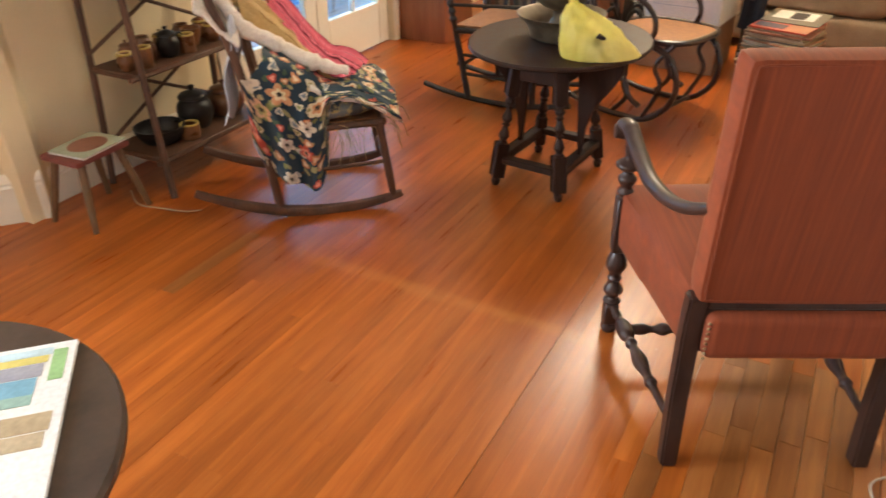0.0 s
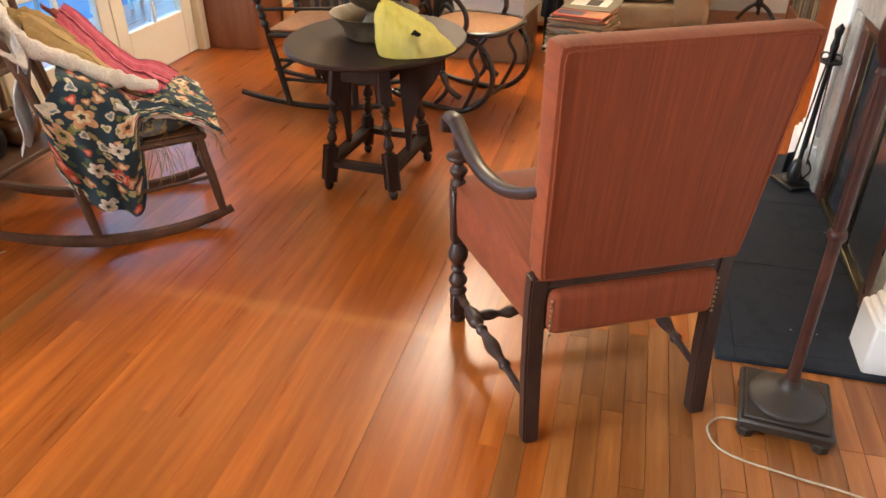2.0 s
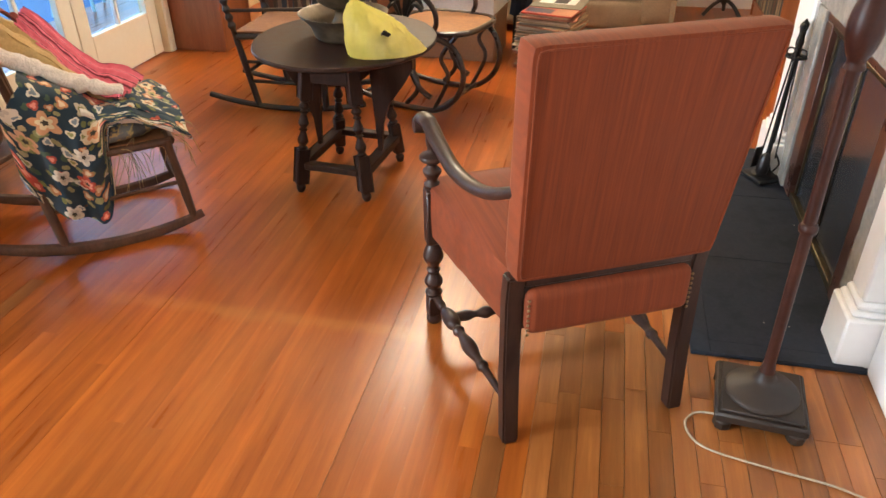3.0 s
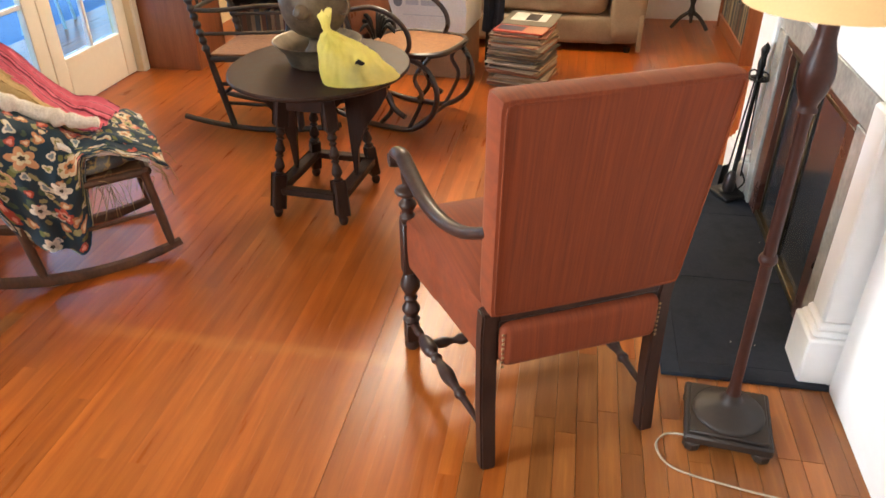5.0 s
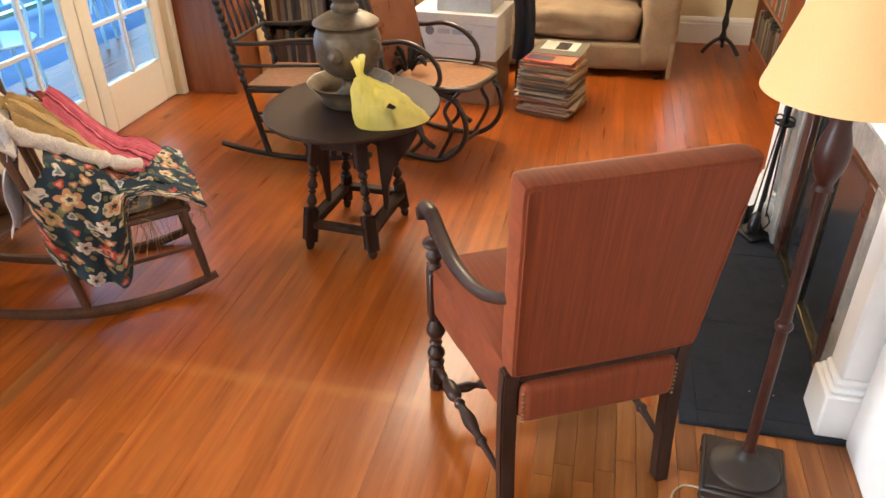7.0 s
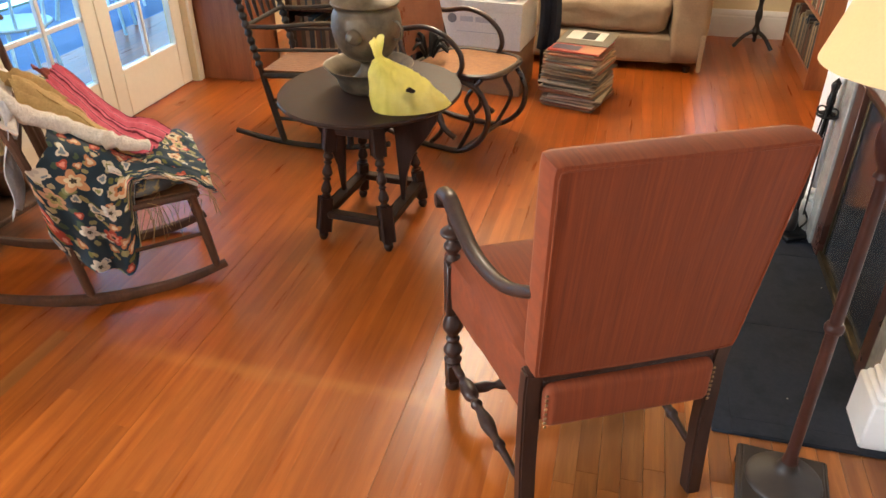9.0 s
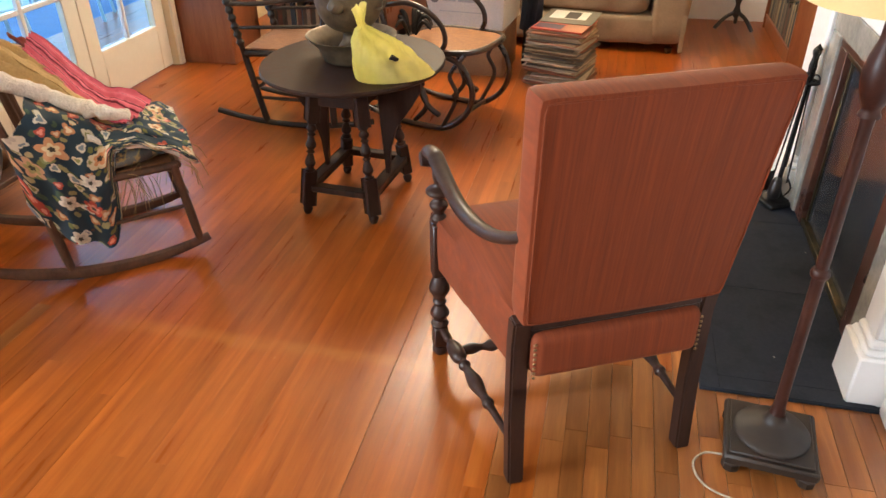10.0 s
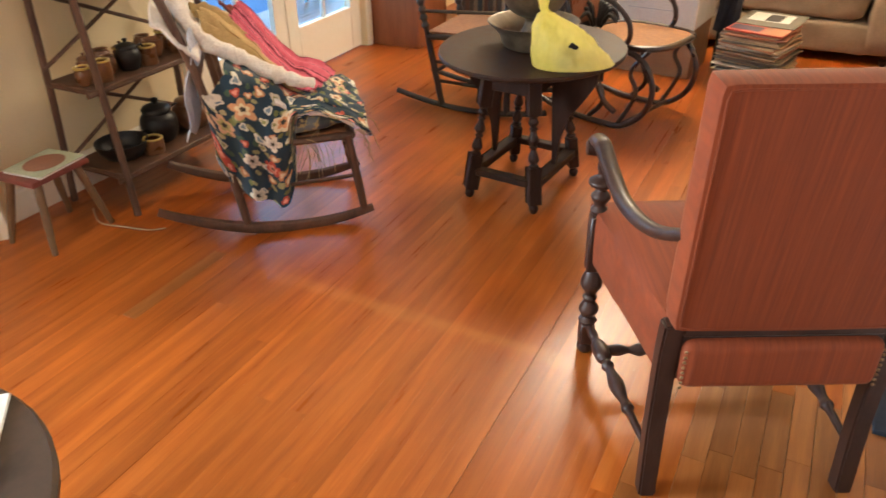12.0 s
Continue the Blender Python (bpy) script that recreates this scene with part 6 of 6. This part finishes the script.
# ---- fire tools ----
def fire_tools():
    t = thing("fire_tool_set", pose(0.858, 3.185, 0.0125, 1, 1.5, 30), "black iron fire tools hanging on a stand", "fire tools")
    bm = boxed(-0.066, 0.066, -0.066, 0.066, 0.0, 0.02, 0.005)
    lathe(bm, smooth_profile([(0.05, 0.022), (0.03, 0.035), (0.018, 0.06)], 3), 14)
    part("base", bm, M_IRON, t)
    part("rod", lathe(bmesh.new(), [(0.007, 0.03), (0.007, 0.60), (0.012, 0.61), (0.007, 0.62), (0.016, 0.645), (0.001, 0.665)], 10), M_IRON, t)
    part("hanger", tube(bmesh.new(), [(0.036 * math.cos(a), 0.036 * math.sin(a), 0.52) for a in (2 * math.pi * k / 20 for k in range(20))], 0.005, 7, True), M_IRON, t)
    for a in (0, 90):
        c, s = math.cos(math.radians(a)) * 0.036, math.sin(math.radians(a)) * 0.036
        part("hanger_arm", tube(bmesh.new(), [(-c, -s, 0.52), (c, s, 0.52)], 0.004, 6), M_IRON, t)
    for k, name in enumerate(("poker", "shovel", "brush", "tongs")):
        a = math.radians(90 * k + 30)
        x, y = 0.034 * math.cos(a), 0.034 * math.sin(a)
        tool = thing(name, t.matrix_world @ pose(x, y, 0, 0, (-2.2, -2.4, -1.8, -2.8)[k], 90 * k + 30), "black iron fireplace " + name + " on the stand", "fire tool", "hanging fire tools")
        part("shaft", tube(bmesh.new(), [(0, 0, 0.10), (0, 0, 0.56)], 0.0036, 7), M_IRON, tool)
        part("handle", lathe(bmesh.new(), smooth_profile([(0.005, 0.56), (0.008, 0.58), (0.005, 0.61), (0.011, 0.632), (0.009, 0.645), (0.001, 0.65)], 3), 10), M_IRON, tool, "knobbed iron handle")
        part("loop", tube(bmesh.new(), [(0.016 * math.cos(q) + 0.012, 0, 0.535 + 0.016 * math.sin(q)) for q in (2 * math.pi * j / 12 for j in range(12))], 0.0035, 6, True), M_IRON, tool)
        if name == "poker":
            part("hook", tube(bmesh.new(), curve([(0, 0, 0.11), (0, 0, 0.06), (0.03, 0, 0.07)], 4), 0.005, 7), M_IRON, tool)
        elif name == "shovel":
            part("blade", sheet(lambda u, v: Vector((0.012 * (2 * u - 1) ** 2, 0.042 * (2 * u - 1), 0.05 + 0.09 * v)), 8, 6, 0.003), M_IRON, tool)
        elif name == "brush":
            part("bristles", lathe(bmesh.new(), smooth_profile([(0.022, 0.035), (0.026, 0.06), (0.018, 0.11), (0.006, 0.125)], 3), 14), M_BLACKWOOD, tool)
        else:
            part("jaw", tube(bmesh.new(), curve([(0, 0, 0.12), (0.02, 0, 0.08), (0.0, 0, 0.04)], 4), 0.004, 6), M_IRON, tool)


fire_tools()

# ---- porch outside the glazed doors ----
# the outdoor light's blue cast is put into the deck and porch paints
M_DECK = surface("deck_paint_with_blue_cast", (0.09, 0.20, 0.42), (0.06, 0.15, 0.34), rough=0.6, scale=4, bump=0.1)
M_PORCHBLUE = surface("pale_paint_with_blue_cast", (0.55, 0.78, 0.95), (0.45, 0.7, 0.9), rough=0.5, scale=6, bump=0.05)
M_LAWN = surface("shaded_lawn", (0.05, 0.085, 0.03), (0.035, 0.06, 0.022), rough=0.95, scale=2, bump=0.3)
slab("ground", boxed(-60, 60, -60, 60, -0.7, -0.5, 0), M_LAWN, "shaded ground beyond the porch", "ground")
slab("porch_deck", boxed(-5.3, -2.74, 0.8, 8.2, -0.5, -0.03, 0), M_DECK, "painted porch deck with the daylight's blue cast in its colour", "deck")
# a mottled glowing sheet stands in for the daylight outside the doors
glow = bpy.data.materials.new("daylight_backdrop_glow")
glow.use_nodes = True
gn, gl = glow.node_tree.nodes, glow.node_tree.links
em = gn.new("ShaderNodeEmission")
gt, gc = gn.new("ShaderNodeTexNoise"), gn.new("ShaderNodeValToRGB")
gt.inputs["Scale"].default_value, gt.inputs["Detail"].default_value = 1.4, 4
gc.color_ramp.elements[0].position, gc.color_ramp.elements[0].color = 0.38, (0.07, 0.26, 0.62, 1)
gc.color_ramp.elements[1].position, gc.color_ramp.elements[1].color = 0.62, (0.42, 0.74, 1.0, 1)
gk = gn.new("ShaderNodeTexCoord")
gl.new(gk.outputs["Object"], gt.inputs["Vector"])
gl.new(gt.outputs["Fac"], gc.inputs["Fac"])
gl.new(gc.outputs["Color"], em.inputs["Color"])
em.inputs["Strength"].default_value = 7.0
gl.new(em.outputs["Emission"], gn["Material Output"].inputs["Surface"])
slab("backdrop", boxed(-7.1, -7.0, -4, 16, -0.5, 5, 0), glow, "glowing blue sheet standing in for daylight beyond the porch", "backdrop")


def porch_chair(x, y, turn):
    c = thing("porch_chair", pose(x, y, -0.03, 0, 0, turn), "pale blue metal porch chair with a round seat", "chair", "porch chairs")
    part("seat", lathe(bmesh.new(), smooth_profile([(0.2, 0.42), (0.215, 0.43), (0.2, 0.445), (0.1, 0.44), (0.0, 0.435)], 3), 26), M_PORCHBLUE, c)
    for k in range(4):
        a = math.radians(45 + 90 * k)
        part("leg", tube(bmesh.new(), [(0.16 * math.cos(a), 0.16 * math.sin(a), 0.425), (0.22 * math.cos(a), 0.22 * math.sin(a), 0.0)], 0.013, 8), M_PORCHBLUE, c)
    part("back_hoop", tube(bmesh.new(), curve([(-0.15, -0.19, 0.43), (-0.2, -0.21, 0.65), (-0.24, -0.15, 0.84), (-0.26, 0.0, 0.9), (-0.24, 0.15, 0.84), (-0.2, 0.21, 0.65), (-0.15, 0.19, 0.43)], 5), 0.014, 8), M_PORCHBLUE, c)
    part("inner_hoop", tube(bmesh.new(), curve([(-0.18, -0.09, 0.43), (-0.22, -0.09, 0.66), (-0.235, 0.0, 0.74), (-0.22, 0.09, 0.66), (-0.18, 0.09, 0.43)], 5), 0.010, 8), M_PORCHBLUE, c)


for x, y, turn in ((-3.55, 4.05, 160), (-3.9, 5.35, 200), (-4.4, 6.3, 120), (-3.6, 6.9, 170)):
    porch_chair(x, y, turn)
rail = thing("porch_railing", pose(-5.2, 4.5, -0.03), "pale blue porch railing", "railing")
part("top_rail", boxed(-0.04, 0.04, -3.6, 3.6, 0.86, 0.92, 0.006), M_PORCHBLUE, rail)
part("bottom_rail", boxed(-0.03, 0.03, -3.6, 3.6, 0.10, 0.15, 0.006), M_PORCHBLUE, rail)
baluster = None
for k in range(48):
    if baluster is None:
        baluster = part("baluster", boxed(-0.014, 0.014, -0.014, 0.014, 0.15, 0.86, 0.003), M_PORCHBLUE, rail)
        b = baluster
    else:
        b = new("baluster", baluster.data)
        b.parent = rail
    b.location = (0, -3.55 + 0.151 * k, 0)
for y in (2.0, 5.1, 8.0):
    post = thing("porch_post", pose(-5.05, y, -0.03), "square pale blue porch post", "post", "porch posts")
    part("shaft", boxed(-0.07, 0.07, -0.07, 0.07, 0.0, 2.7, 0.01), M_PORCHBLUE, post)
    part("base_block", boxed(-0.09, 0.09, -0.09, 0.09, 0.0, 0.16, 0.01), M_PORCHBLUE, post)


# ---- floor boards ----
def board_mesh(length, wide, material, store={}):
    key = (round(length, 2), wide, material.name)
    if key not in store:
        gap = 0.0004 if material is M_BLOCK else 0.00005
        w, h, e = wide / 2 - gap, key[0] / 2 - gap, 0.0003 if material is M_BLOCK else 0.0001
        v = [(-w, -h, -0.012), (w, -h, -0.012), (w, h, -0.012), (-w, h, -0.012), (-w, -h, -e), (w, -h, -e), (w, h, -e), (-w, h, -e),
             (-w + e, -h + e, 0), (w - e, -h + e, 0), (w - e, h - e, 0), (-w + e, h - e, 0)]
        f = [(8, 9, 10, 11)] + [(a, (a + 1) % 4, 4 + (a + 1) % 4, 4 + a) for a in range(4)] + [(4 + a, 4 + (a + 1) % 4, 8 + (a + 1) % 4, 8 + a) for a in range(4)]
        me = bpy.data.meshes.new("board")
        me.from_pydata(v, [], f)
        me.materials.append(material)
        store[key] = me
    return store[key]


def lay_floor():
    rng = random.Random(11)
    wide = 0.058
    rest_v, rest_f = [], []
    count = 0
    x = -3.84
    while x < 1.57:
        short = x > -0.1
        y = -2.64
        first = True
        while y < 6.2:
            ln = round(rng.choice((0.3, 0.35, 0.4, 0.5, 0.6, 0.7)) if short and -0.5 < y < 2.0 else rng.choice((1.2, 1.6, 2.0, 2.4, 2.8)), 2)
            if -1.70 < x <= -1.642:
                if y < 1.46 < y + ln:
                    ln = round(1.47 - y, 2)
                elif abs(y - 1.47) < 0.02:
                    ln = 0.44
            if first:
                ln, first = round(0.3 + 0.1 * rng.randrange(8), 2), False
            cx, cy = x + wide / 2, y + ln / 2
            block = (short and -0.5 < y < 2.0) or (-1.70 < x <= -1.642 and abs(y - 1.47) < 0.02)
            near = -1.9 < cx < 0.95 and y + ln > 0.9 and y < 3.4
            if block or (near and count < 240):
                ob = new("board", board_mesh(ln, wide, M_BLOCK if block else M_FLOOR))
                ob.location = (cx, cy, rng.uniform(-0.0003, 0.0003) if block else 0)
                ob.parent = subfloor
                count += 0 if block else 1
            else:
                me = board_mesh(ln, wide, M_FLOOR)
                k = len(rest_v)
                rest_v += [(p.co.x + cx, p.co.y + cy, p.co.z) for p in me.vertices]
                rest_f += [tuple(i + k for i in q.vertices) for q in me.polygons]
            y += ln
        x += wide + (0.0006 if x > -0.15 else rng.choice((0, 0, 0, 0, 0, 0, 0, 0.0012)))
    me = bpy.data.meshes.new("boards")
    me.from_pydata(rest_v, [], rest_f)
    me.materials.append(M_FLOORFAR)
    ob = new("boards", me)
    ob.parent = subfloor
    tagged(ob, "rows of long varnished fir boards", "", "", "stuff")


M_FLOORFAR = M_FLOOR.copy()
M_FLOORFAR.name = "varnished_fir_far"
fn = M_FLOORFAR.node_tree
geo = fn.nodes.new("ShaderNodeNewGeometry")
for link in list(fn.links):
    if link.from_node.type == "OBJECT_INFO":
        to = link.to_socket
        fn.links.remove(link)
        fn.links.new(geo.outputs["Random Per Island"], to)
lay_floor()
